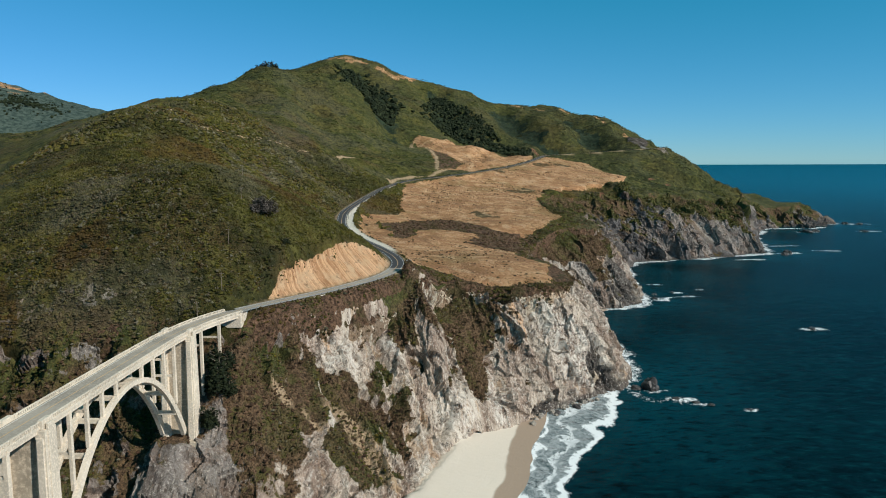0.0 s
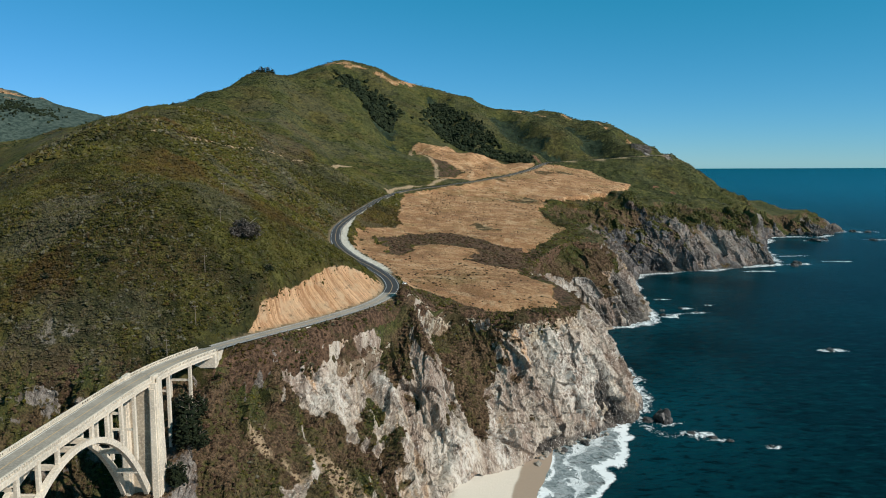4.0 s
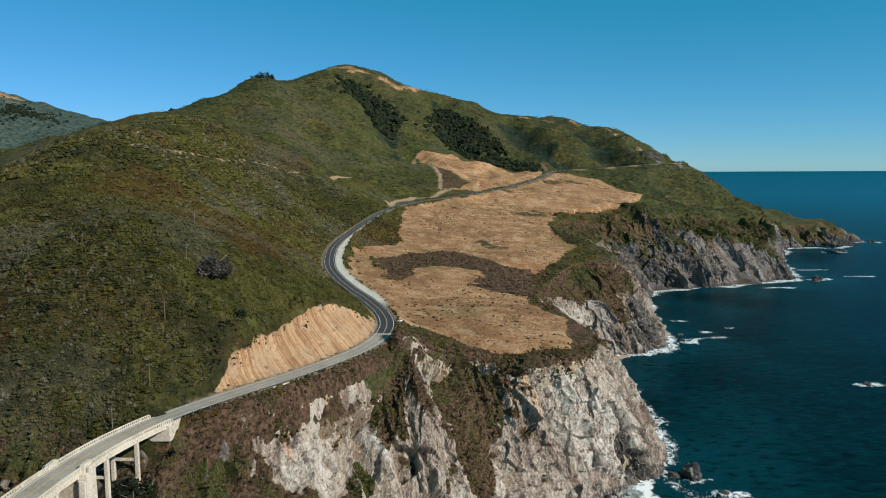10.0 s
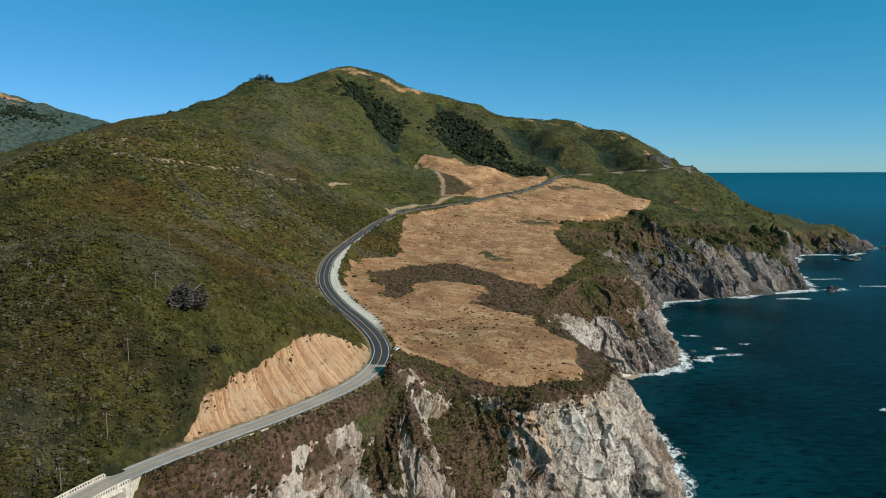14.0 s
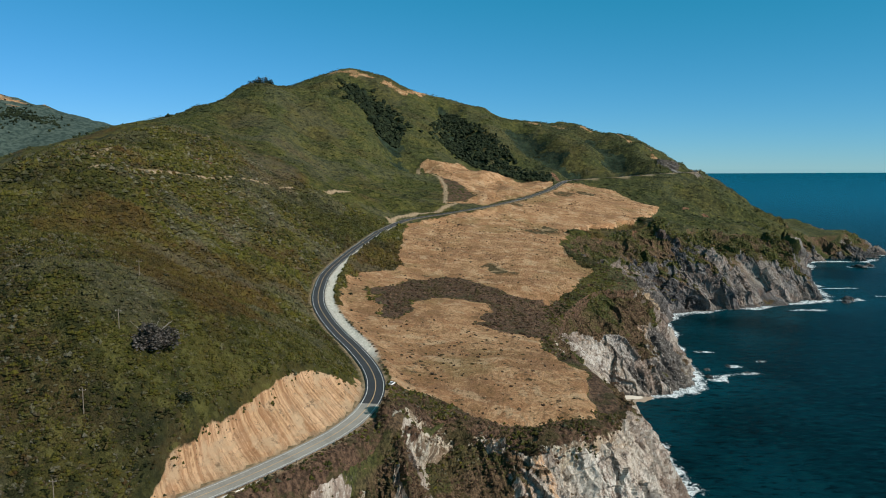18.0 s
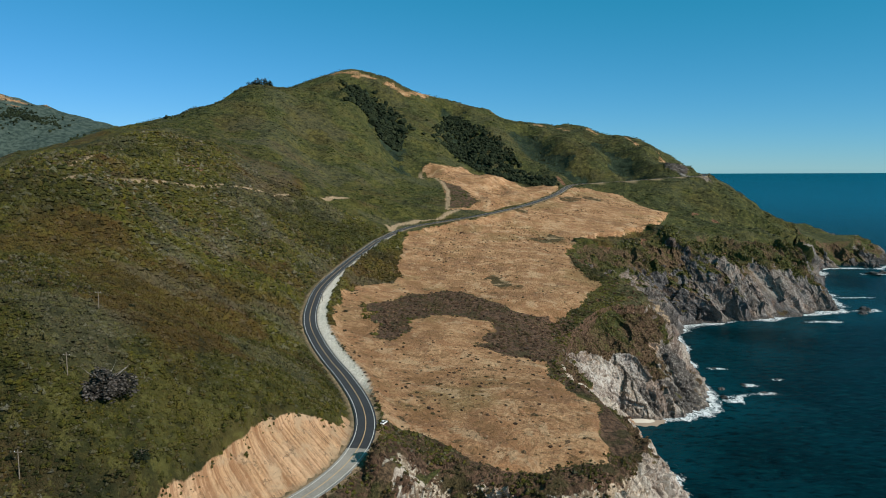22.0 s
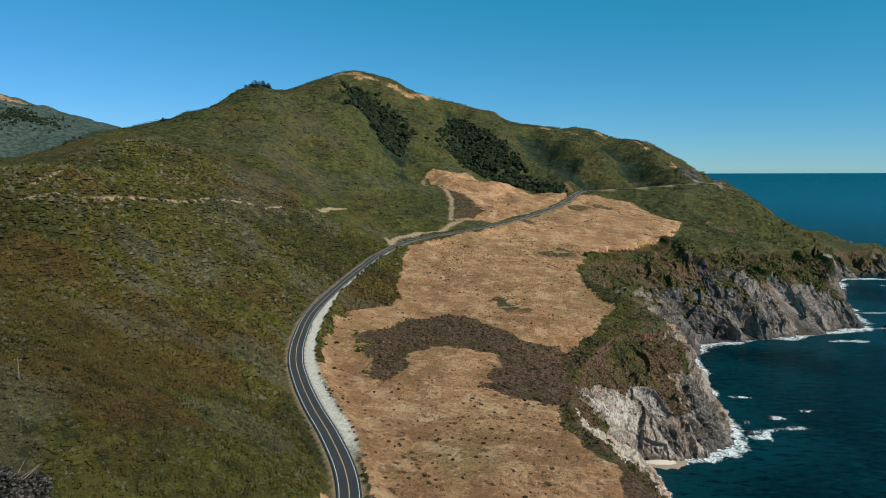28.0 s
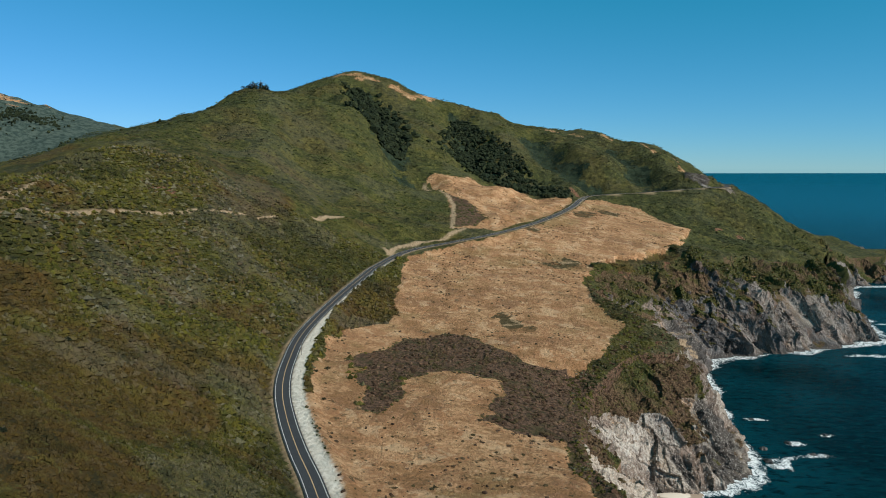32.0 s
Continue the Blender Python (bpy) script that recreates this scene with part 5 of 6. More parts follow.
HALF = 5.2
bridge_part("deck_slab", swept(bridge_line, [(-HALF, -0.9), (-HALF, -0.02), (HALF, -0.02), (HALF, -0.9), (HALF - 1.2, -1.0), (-HALF + 1.2, -1.0)]))
bridge_part("roadway", swept(bridge_line, [(-4.2, -0.01), (-4.2, 0.04), (4.2, 0.04), (4.2, -0.01)]), deck_surface, "worn grey concrete roadway with tyre tracks")
for side in (-1, 1):
    bridge_part("kerb", swept(bridge_line, [(side * 4.2, -0.01), (side * 4.2, 0.25), (side * 4.75, 0.25), (side * 4.75, -0.01)]))
    rail = bridge_part("parapet", swept(bridge_line, [(side * 4.75, 0.85), (side * 4.75, 1.12), (side * 5.15, 1.12), (side * 5.15, 0.85)]), concrete, "cast concrete parapet rail")
    bridge_part("girder", swept(bridge_line, [(side * 4.1, -2.2), (side * 4.1, -0.95), (side * 4.6, -0.95), (side * 4.6, -2.2)]))
    fine_line = curve_points(ROAD[:6], 0.9)
    fine_line = fine_line[fine_line[:, 1] < 326]
    t = np.gradient(fine_line[:, :2], axis=0)
    posts = []
    for i, (p, d) in enumerate(zip(fine_line, t / np.linalg.norm(t, axis=1)[:, None])):
        big = i % 10 == 0
        posts.append((p[0] + d[1] * side * 4.95, p[1] - d[0] * side * 4.95, p[2] + 0.5, 0.2 if big else 0.14, 0.38 if big else 0.2, 0.66 if big else 0.42, math.atan2(-d[0], d[1])))
    tagged(bridge_part("baluster", bars(posts), concrete, "row of short concrete balusters"), kind="stuff")


def axis_x(y):
    return float(np.interp(y, bridge_line[:, 1], bridge_line[:, 0]))


def tower(y, base):
    """A pier tower: two battered pilasters, a recessed wall between them and caps at the parapets."""
    x = axis_x(y)
    h = 81.2
    for side in (-1, 1):
        bridge_part("pilaster", block(x + side * 5.2 - 1.75, x + side * 5.2 + 1.75, y - 3.3, y + 3.3, base, h, 0.15, 0.82), concrete, "tall battered pier pilaster")
        bridge_part("pilaster_rib", block(x + side * 6.6 - 0.5, x + side * 6.6 + 0.5, y - 2.0, y + 2.0, base, 82.9, 0.12, 0.8))
        bridge_part("parapet_pier", block(x + side * 5.1 - 0.75, x + side * 5.1 + 0.75, y - 2.4, y + 2.4, 81.2, 83.8, 0.1, 0.95))
        bridge_part("outer_rib", block(x + side * 5.2 - 1.2, x + side * 5.2 + 1.2, y - 4.0, y + 4.0, base, h - 2, 0.12, 0.78))
    bridge_part("web_wall", block(x - 3.9, x + 3.9, y - 1.6, y + 1.6, base, h - 1.0, 0.0, 0.96), stained, "board-marked stained wall between pilasters")
    bridge_part("footing", block(x - 9.2, x + 9.2, y - 6.5, y + 6.5, base - 12, base + 0.6, 0.3, 0.97), stained)


Y0, Y1, SPRING, CROWN = 188.0, 279.5, 41.0, 75.6
tower(183.0, 30.0)
tower(284.5, 38.0)


def arch_z(y, rise):
    t = (y - (Y0 + Y1) / 2) / ((Y1 - Y0) / 2)
    return rise - (rise - SPRING) * (0.82 * t * t + 0.18 * t ** 4)


def arch_rib(x, half):
    ys = np.linspace(Y0, Y1, 49)
    t = np.abs(ys - (Y0 + Y1) / 2) / ((Y1 - Y0) / 2)
    low = arch_z(ys, CROWN)
    slope = np.gradient(low, ys)
    thick = 1.7 + 1.2 * t ** 2
    nx, nz = -slope / np.hypot(1, slope), 1 / np.hypot(1, slope)
    co = np.concatenate([np.column_stack([np.full(49, x + s * half), ys + nx * thick * u, low + nz * thick * u]) for s, u in ((-1, 0), (1, 0), (1, 1), (-1, 1))])
    idx = np.arange(4 * 49).reshape(4, 49)
    faces = np.vstack([np.stack([idx[k][:-1], idx[k][1:], idx[(k + 1) % 4][1:], idx[(k + 1) % 4][:-1]], 1) for k in range(4)])
    me = bpy.data.meshes.new("arch_rib")
    fill_mesh(me, co, np.vstack([faces, [idx[:, 0]], [idx[::-1, -1]]]), False)
    return me


def arch_top(y):
    t = abs(y - (Y0 + Y1) / 2) / ((Y1 - Y0) / 2)
    return float(arch_z(y, CROWN)) + (1.7 + 1.2 * t * t) * (1 + 0.9 * t * t)


for side in (-1, 1):
    bridge_part("arch_rib", arch_rib(axis_x(234) + side * 4.2, 0.75), concrete, "slender curved concrete arch rib")
COLUMNS = [(Y0 + Y1) / 2 + 9.35 * k for k in (-4, -3, -2, -1, 1, 2, 3, 4)]
for y in COLUMNS:
    x, foot = axis_x(y), arch_top(y) - 0.5
    for side in (-1, 1):
        column = bridge_part("spandrel_column", block(x + side * 4.2 - 0.55, x + side * 4.2 + 0.55, y - 0.62, y + 0.62, foot, 81.3, 0.08))
    bridge_part("cap_beam", block(x - 4.9, x + 4.9, y - 0.5, y + 0.5, 80.0, 81.25, 0.06))
    for z in np.arange(foot + 11, 78, 12.5):
        bridge_part("column_brace", block(x - 3.65, x + 3.65, y - 0.35, y + 0.35, z - 0.4, z + 0.4))
for y in np.linspace(Y0 + 7, Y1 - 7, 9):
    x, z = axis_x(y), float(arch_z(y, CROWN))
    bridge_part("arch_strut", block(x - 3.5, x + 3.5, y - 0.6, y + 0.6, z + 0.2, z + 1.7, 0.06))
# approach spans
for y, base in ((296, 54), (310, 64), (168, 40), (154, 52), (140, 62), (126, 70), (112, 74)):
    x = axis_x(y)
    for side in (-1, 1):
        bridge_part("approach_column", block(x + side * 4.0 - 0.6, x + side * 4.0 + 0.6, y - 0.65, y + 0.65, base - 8, 80.9, 0.08))
    bridge_part("cap_beam", block(x - 4.8, x + 4.8, y - 0.55, y + 0.55, 79.8, 81.2, 0.06))
    bridge_part("column_brace", block(x - 3.4, x + 3.4, y - 0.35, y + 0.35, 73.6, 74.4))
bridge_part("abutment", block(-104.5, -92.3, 322.5, 328, 75, 81.1, 0.2), concrete, "concrete abutment set into the hillside")
bridge_part("wing_wall", block(-92.9, -91.7, 324.5, 336, 77.5, 81.0, 0.1))

# ---------------------------------------------------------------- scrub, thickets and trees
def sample(field, x, y):
    i = np.clip(np.searchsorted(gx, x), 0, len(gx) - 1)
    j = np.clip(np.searchsorted(gy, y), 0, len(gy) - 1)
    return field[j, i]


def place_of(x, y):
    """Where a point of the plan lies on the ground after the crags were pushed."""
    i = np.clip(np.searchsorted(gx, x), 0, len(gx) - 1)
    j = np.clip(np.searchsorted(gy, y), 0, len(gy) - 1)
    return PX[j, i] + (x - gx[i]), PY[j, i] + (y - gy[j]), PZ[j, i] + (x - gx[i]) * dzx[j, i] * 0.8 + (y - gy[j]) * dzy[j, i] * 0.8


def ico():
    bm = bmesh.new()
    bmesh.ops.create_icosphere(bm, subdivisions=1, radius=1)
    co = np.array([v.co[:] for v in bm.verts])
    faces = np.array([[v.index for v in f.verts] for f in bm.faces])
    bm.free()
    return co, faces


ICO_CO, ICO_FACES = ico()
OCT_CO = np.array([(1, 0, 0), (-1, 0, 0), (0, 1, 0), (0, -1, 0), (0, 0, 1), (0, 0, -1)], float)
OCT_FACES = np.array([(0, 2, 4), (2, 1, 4), (1, 3, 4), (3, 0, 4), (2, 0, 5), (1, 2, 5), (3, 1, 5), (0, 3, 5)])


def clumps(name, centres, radii, tall, seed, jitter=0.45, small=False, rounded=False):
    """One mesh of many crumpled tufts of leaves."""
    rng = np.random.default_rng(seed)
    base, base_faces = (OCT_CO, OCT_FACES) if small else (ICO_CO, ICO_FACES)
    n, m = len(centres), len(base)
    turn = rng.random(n) * 6.28
    c, s = np.cos(turn), np.sin(turn)
    shape = base[None] * (1 + (rng.random((n, m, 1)) - 0.5) * 2 * jitter)
    shape = shape * np.stack([radii * rng.uniform(0.8, 1.3, n), radii * rng.uniform(0.8, 1.3, n), radii * tall * rng.uniform(0.7, 1.3, n)], 1)[:, None]
    x, y = shape[..., 0] * c[:, None] - shape[..., 1] * s[:, None], shape[..., 0] * s[:, None] + shape[..., 1] * c[:, None]
    co = np.stack([x, y, shape[..., 2]], -1) + centres[:, None]
    faces = (base_faces[None] + (np.arange(n) * m)[:, None, None]).reshape(-1, 3)
    me = bpy.data.meshes.new(name)
    fill_mesh(me, co.reshape(-1, 3), faces, rounded)
    return me


def leaf_material(name, tones, patch, patch_scale=0.02, bright=None, deep=None, by_bush=False):
    """Leaves in several tones from tuft to tuft, with patches of another tone over the slope."""
    m, nodes, links, sh = material(name)
    nt = m.node_tree
    geo = nodes.new("ShaderNodeNewGeometry")
    cr = nodes.new("ShaderNodeValToRGB")
    cr.color_ramp.interpolation = "LINEAR"
    while len(cr.color_ramp.elements) < len(tones):
        cr.color_ramp.elements.new(0.5)
    for i, (el, tone_) in enumerate(zip(cr.color_ramp.elements, tones)):
        el.position, el.color = i / (len(tones) - 1), (*tone_, 1)
    links.new(attr(nt, "own") if by_bush else geo.outputs["Random Per Island"], cr.inputs["Fac"])
    c = cr.outputs["Color"]
    if bright:
        for key, share, tone_ in (("lush", 0.42, bright), ("rusty", 0.6, patch), ("grey_tone", 0.32, (0.165, 0.150, 0.115)), ("deep_tone", 0.5, deep)):
            c = mix(nt, math_node(nt, "MULTIPLY", attr(nt, key), share), c, tone_)
    else:
        c = mix(nt, math_node(nt, "MULTIPLY", ramp(nt, grain(nt, patch_scale, 4), 0.5, 0.68), 0.65), c, patch)
    if bright:
        clump, drift = grain(nt, 0.13, 6, 0.65), grain(nt, 0.032, 6, 0.62)
        for value, lo, hi, share, tone_ in ((drift, 0.48, 0.38, 0.3, (0.024, 0.029, 0.012)), (drift, 0.54, 0.66, 0.4, (0.130, 0.108, 0.026)),
                                            (clump, 0.47, 0.38, 0.35, (0.018, 0.024, 0.010)), (clump, 0.54, 0.62, 0.25, (0.140, 0.128, 0.036))):
            c = mix(nt, math_node(nt, "MULTIPLY", ramp(nt, value, lo, hi), share), c, tone_)
    c = mix(nt, math_node(nt, "MULTIPLY", ramp(nt, grain(nt, 2.5, 4, 0.7), 0.45, 0.7), 0.5), c, tuple(v * 0.6 for v in tones[0]))
    links.new(c, sh.inputs["Base Color"])
    sh.inputs["Roughness"].default_value, sh.inputs["Specular IOR Level"].default_value = 0.9, 0.1
    bump(nt, sh, grain(nt, 3.0, 5, 0.75), 1.0, 0.7)
    return m


SCRUB_TONES = [(0.012, 0.016, 0.006), (0.050, 0.050, 0.010), (0.128, 0.110, 0.017), (0.078, 0.044, 0.014), (0.185, 0.168, 0.120), (0.096, 0.084, 0.013),
                                              (0.030, 0.036, 0.012), (0.125, 0.092, 0.034), (0.018, 0.022, 0.008)]
SCRUB_PATCHES = ((0.105, 0.052, 0.018), 0.02, (0.104, 0.100, 0.014), (0.012, 0.016, 0.007))
green_leaves = leaf_material("scrub_leaves", SCRUB_TONES, *SCRUB_PATCHES)
bush_leaves = leaf_material("bush_leaves", SCRUB_TONES, *SCRUB_PATCHES, True)
mountain_leaves = leaf_material("mountain_scrub_leaves", [(0.018, 0.027, 0.013), (0.046, 0.056, 0.019), (0.086, 0.090, 0.026), (0.032, 0.042, 0.022), (0.118, 0.106, 0.048), (0.060, 0.068, 0.022)],
                                (0.080, 0.058, 0.022), 0.02, (0.088, 0.112, 0.018), (0.014, 0.022, 0.011))
brown_leaves = leaf_material("brown_thicket_leaves", [(0.036, 0.023, 0.015), (0.105, 0.060, 0.038), (0.070, 0.054, 0.024), (0.20, 0.122, 0.078)], (0.072, 0.062, 0.022), 0.05)
dark_leaves = leaf_material("dark_tree_leaves", [(0.010, 0.016, 0.009), (0.022, 0.030, 0.014), (0.032, 0.040, 0.018)], (0.018, 0.024, 0.014), 0.05)
grey_leaves = leaf_material("grey_tree_leaves", [(0.026, 0.024, 0.019), (0.080, 0.070, 0.060), (0.190, 0.165, 0.145)], (0.028, 0.028, 0.018), 0.3)

rng = np.random.default_rng(21)


def strew(n, x0, x1, y0, y1, chance):
    x, y = rng.uniform(x0, x1, n), rng.uniform(y0, y1, n)
    keep = rng.random(n) < chance(x, y)
    return x[keep], y[keep]


open_ground = 1 - np.clip(grass_in + sandy + np.maximum(gravel, trail) + cut_zone, 0, 1)
off_road = (COVERED < 0.1) * ((ROAD_ABS > 7.5) & ~((ROAD_D > 0) & (ROAD_D < ROAD_WIDE + 0.5))).astype(float)


def scrub(name, x, y, lo, hi, tall, seed, mat, label, sink=0.25, small=False, rounded=False):
    px, py, pz = place_of(x, y)
    r = lo + (hi - lo) * np.random.default_rng(seed).random(len(x)) ** 1.7
    me = clumps(name, np.column_stack([px, py, pz + r * tall * (0.5 - sink)]), r, tall, seed, 0.4 if rounded else 0.5, small, rounded)
    for key, field in (("lush", lush), ("rusty", rusty), ("grey_tone", grey_tone), ("deep_tone", deep_tone)):
        set_attr(me, key, np.repeat(sample(field, x, y), 6 if small else 12))
    me.materials.append(mat)
    return tagged(new(name, me), label, "scrub", kind="stuff")


def bushes(name, x, y, lo, hi, tufts, seed, mat, label):
    """Bushes, each a dome of several tufts in nearly one tone."""
    r = np.random.default_rng(seed)
    px, py, pz = place_of(x, y)
    n = len(x)
    size = lo + (hi - lo) * r.random(n) ** 1.6
    own = r.random(n)
    turn, out, high = r.random((n, tufts)) * 6.28, np.sqrt(r.random((n, tufts))) * 0.75, r.random((n, tufts))
    cx, cy = px[:, None] + np.cos(turn) * out * size[:, None], py[:, None] + np.sin(turn) * out * size[:, None]
    slope_x, slope_y = sample(dzx, x, y), sample(dzy, x, y)
    cz = pz[:, None] + (cx - px[:, None]) * slope_x[:, None] * 0.8 + (cy - py[:, None]) * slope_y[:, None] * 0.8 + size[:, None] * (0.15 + (0.85 - out) * high * 0.8)
    radii = (size[:, None] * r.uniform(0.28, 0.55, (n, tufts))).ravel()
    me = clumps(name, np.column_stack([cx.ravel(), cy.ravel(), cz.ravel()]), radii, 0.85, seed, 0.55, True)
    for key, field in (("lush", lush), ("rusty", rusty), ("grey_tone", grey_tone), ("deep_tone", deep_tone)):
        set_attr(me, key, np.repeat(sample(field, x, y), 6 * tufts))
    set_attr(me, "own", np.repeat(np.clip(own[:, None] + r.normal(0, 0.05, (n, tufts)), 0, 1).ravel(), 6))
    me.materials.append(mat)
    return tagged(new(name, me), label, "scrub", kind="stuff")


def on_hill(x, y):
    return sample(open_ground * off_road * (1 - stone * 0.8) * (1 - thick_in) * DRY, x, y) * np.clip(1.3 - (y - 300) / 1000, 0.3, 1) * (x < 20 - (y > 480) * 45) * (1 - (sample(ROAD_D, x, y) > 0) * (y < 485) * (x > -97)) * (1 - sample(smooth(CLIFF * 60), x, y) * (x > -92) * (y < 480))


x, y = strew(21000, -255, -20, 236, 600, on_hill)
bushes("hillside_bushes", x, y, 0.7, 2.0, 6, 31, bush_leaves, "rounded green and grey bushes on the hillside")
x, y = strew(52000, -255, -20, 236, 560, on_hill)
scrub("leafy_scrub", x, y, 0.3, 0.8, 0.9, 29, green_leaves, "dense leafy coastal scrub above the bridge", 0.2, True)
x, y = strew(36000, -330, -20, 540, 1000, on_hill)
scrub("upper_bushes", x, y, 0.8, 2.5, 0.75, 30, green_leaves, "rounded green bushes on the upper hillside", 0.2, True)
x, y = strew(70000, -330, -20, 236, 1000, on_hill)
scrub("hillside_scrub", x, y, 0.25, 0.8, 0.8, 37, green_leaves, "low green and grey coastal scrub covering the hillside", 0.15, True)
x, y = strew(20000, -110, 130, 460, 1010, lambda x, y: sample(strip * open_ground * off_road, x, y) * 0.9)
scrub("roadside_scrub", x, y, 0.3, 1.1, 0.75, 38, green_leaves, "fresh green bushes between the road shoulder and the dry field", 0.2, True)
x, y = strew(30000, -100, 100, 325, 482, lambda x, y: sample((1 - FIELD_IN) * (COVERED < 0.3) * (ROAD_D > 6.5) * DRY, x, y) * smooth(layers(x, y, 12, 3, 23) * 1.6 + 0.5))
scrub("brink_scrub", x, y, 0.3, 1.1, 0.8, 27, green_leaves, "olive and grey scrub between the road and the cliff edge", 0.2, True)
x, y = strew(14000, -100, 100, 325, 482, lambda x, y: sample((1 - FIELD_IN) * (COVERED < 0.3) * (ROAD_D > 6.5) * DRY, x, y))
scrub("brink_scrub", x, y, 0.3, 1.0, 0.8, 26, brown_leaves, "brown dry scrub along the cliff edge", 0.2, True)
x, y = strew(24000, 60, 200, 560, 940, lambda x, y: sample((1 - FIELD_IN) * open_ground * off_road * (1 - stone * 0.9) * (1 - thick_in) * DRY, x, y) * 0.8)
scrub("headland_scrub", x, y, 0.4, 1.4, 0.6, 39, green_leaves, "dark green and brown scrub over the headland", 0.2, True)
x, y = strew(22000, -90, 260, 560, 1120, lambda x, y: sample(thick_in * 0.95 + (1 - FIELD_IN) * open_ground * off_road * 0.3 * (1 - stone * 0.8), x, y) * (sample(ROAD_D, x, y) > 48))
scrub("thicket_scrub", x, y, 0.5, 1.5, 0.7, 32, brown_leaves, "brown and olive thicket between the dry fields")
x, y = strew(22000, -85, 350, 465, 1500, lambda x, y: sample(grass_in, x, y) * (smooth((layers(x, y, 40, 3, 17) - 0.02) / 0.5) * 0.6 + 0.03))
scrub("field_tufts", x, y, 0.3, 1.15, 0.6, 34, brown_leaves, "small dark tufts dotted over the dry grass")
x, y = strew(85000, -900, 700, 1000, 2150, lambda x, y: sample(open_ground * off_road * (1 - stone * 0.8) * DRY, x, y) * (0.75 + 0 * x))
scrub("mountain_scrub", x, y, 0.8, 2.2, 0.5, 35, mountain_leaves, "green scrub on the mountain slopes", 0.25, True)


def face_scrub(name, sheet, n, lo, hi, green, mat, label, seed):
    """Tufts rooted on a cliff's ledges and gullies."""
    place, brush, leafy, lie = TUFTS[sheet]
    r = np.random.default_rng(seed)
    k = r.integers(0, len(place), n)
    chance = smooth((brush[k] - 0.35) / 0.4) * (leafy[k] if green else 1 - leafy[k] * 0.8) * (place[k, 2] > 5)
    k = k[r.random(n) < chance]
    size = lo + (hi - lo) * r.random(len(k)) ** 1.8
    me = clumps(name, place[k] + r.normal(0, 0.3, (len(k), 3)) + np.array((0, 0, 0.1)), size, 0.7, seed, 0.5, True)
    for key in ("lush", "rusty", "grey_tone", "deep_tone"):
        set_attr(me, key, np.zeros(len(k) * 6))
    me.materials.append(mat)
    return tagged(new(name, me), label, "scrub", kind="stuff")


face_scrub("cliff_scrub", 0, 42000, 0.3, 1.1, False, brown_leaves, "brown dry scrub clinging to the sea cliff", 33)
face_scrub("canyon_scrub", 0, 40000, 0.3, 1.0, True, green_leaves, "olive scrub on the ledges of the cliff and canyon side", 28)
face_scrub("headland_ledge_scrub", 1, 20000, 0.35, 1.2, False, brown_leaves, "brown scrub on the shoulders of the headland", 47)
face_scrub("headland_ledge_scrub", 1, 22000, 0.35, 1.2, True, green_leaves, "green scrub on the shoulders of the headland", 48)
face_scrub("bluff_scrub", 2, 22000, 0.7, 1.9, True, green_leaves, "dark green scrub on the far sea bluffs", 36)


def woods(name, line, width, n, lo, hi, seed, label):
    """Far woods along a gully: many pointed lumps of leaves."""
    r = np.random.default_rng(seed)
    p = curve_points(line, 5)
    k = r.integers(0, len(p), n)
    w = r.normal(0, 1, (n, 2)) * width * (0.4 + 0.6 * np.sin(np.pi * k / len(p)))[:, None]
    x, y = p[k, 0] + w[:, 0], p[k, 1] + w[:, 1]
    px, py, pz = place_of(x, y)
    h = r.uniform(lo, hi, n)
    a = np.column_stack([px, py, pz + h * 0.25])
    b = np.column_stack([px + r.normal(0, 1, n) * h * 0.22, py + r.normal(0, 1, n) * h * 0.22, pz + h * r.uniform(0.35, 0.6, n)])
    me = clumps(name, np.vstack([a, b]), np.concatenate([h * 0.42, h * 0.26]), 0.85, seed, 0.45)
    me.materials.append(dark_leaves)
    return tagged(new(name, me), label, "woods", kind="stuff")


woods("gully_woods", [(-249, 1880), (-216, 1850), (-173, 1684), (-120, 1500)], 24, 900, 8, 15, 41, "dark wooded gully running down the mountain")
woods("gully_woods", [(-18, 1943), (10, 1880), (10, 1640), (60, 1575), (115, 1530), (165, 1500)], 26, 1100, 6, 13, 42, "dark wooded gully below the summit ridge")
woods("gully_woods", [(60, 1790), (75, 1700), (110, 1620)], 24, 420, 6, 11, 43, "dark woods on the shaded mountain flank")
woods("ridge_woods", [(-640, 1780), (-520, 1700), (-440, 1600)], 16, 260, 6, 12, 44, "dark trees along the back ridge")
woods("valley_woods", [(-2100, 3100), (-1900, 3050), (-1650, 3050)], 90, 900, 6, 13, 45, "distant wooded flank of the inland hills")
woods("valley_woods", [(-1500, 2300), (-1150, 1850), (-900, 1500)], 120, 1700, 6, 12, 46, "distant wooded valley floor")

bark = plain("grey_bark", (0.16, 0.13, 0.10), 0.9, 0.3, 4, 0, 0.03)
dead_twig = plain("bleached_twig", (0.34, 0.30, 0.25), 0.9, 0.2, 4)


def limb(bm, a, b, r0, r1, sides=6):
    a, b = Vector(a), Vector(b)
    q = (b - a).to_track_quat("Z", "Y")
    rings = [[bm.verts.new(o + q @ Vector((math.cos(6.2832 * k / sides) * r, math.sin(6.2832 * k / sides) * r, 0))) for k in range(sides)] for o, r in ((a, r0), (b, r1))]
    for k in range(sides):
        bm.faces.new((rings[0][k], rings[0][(k + 1) % sides], rings[1][(k + 1) % sides], rings[1][k]))
    bm.faces.new(rings[1])


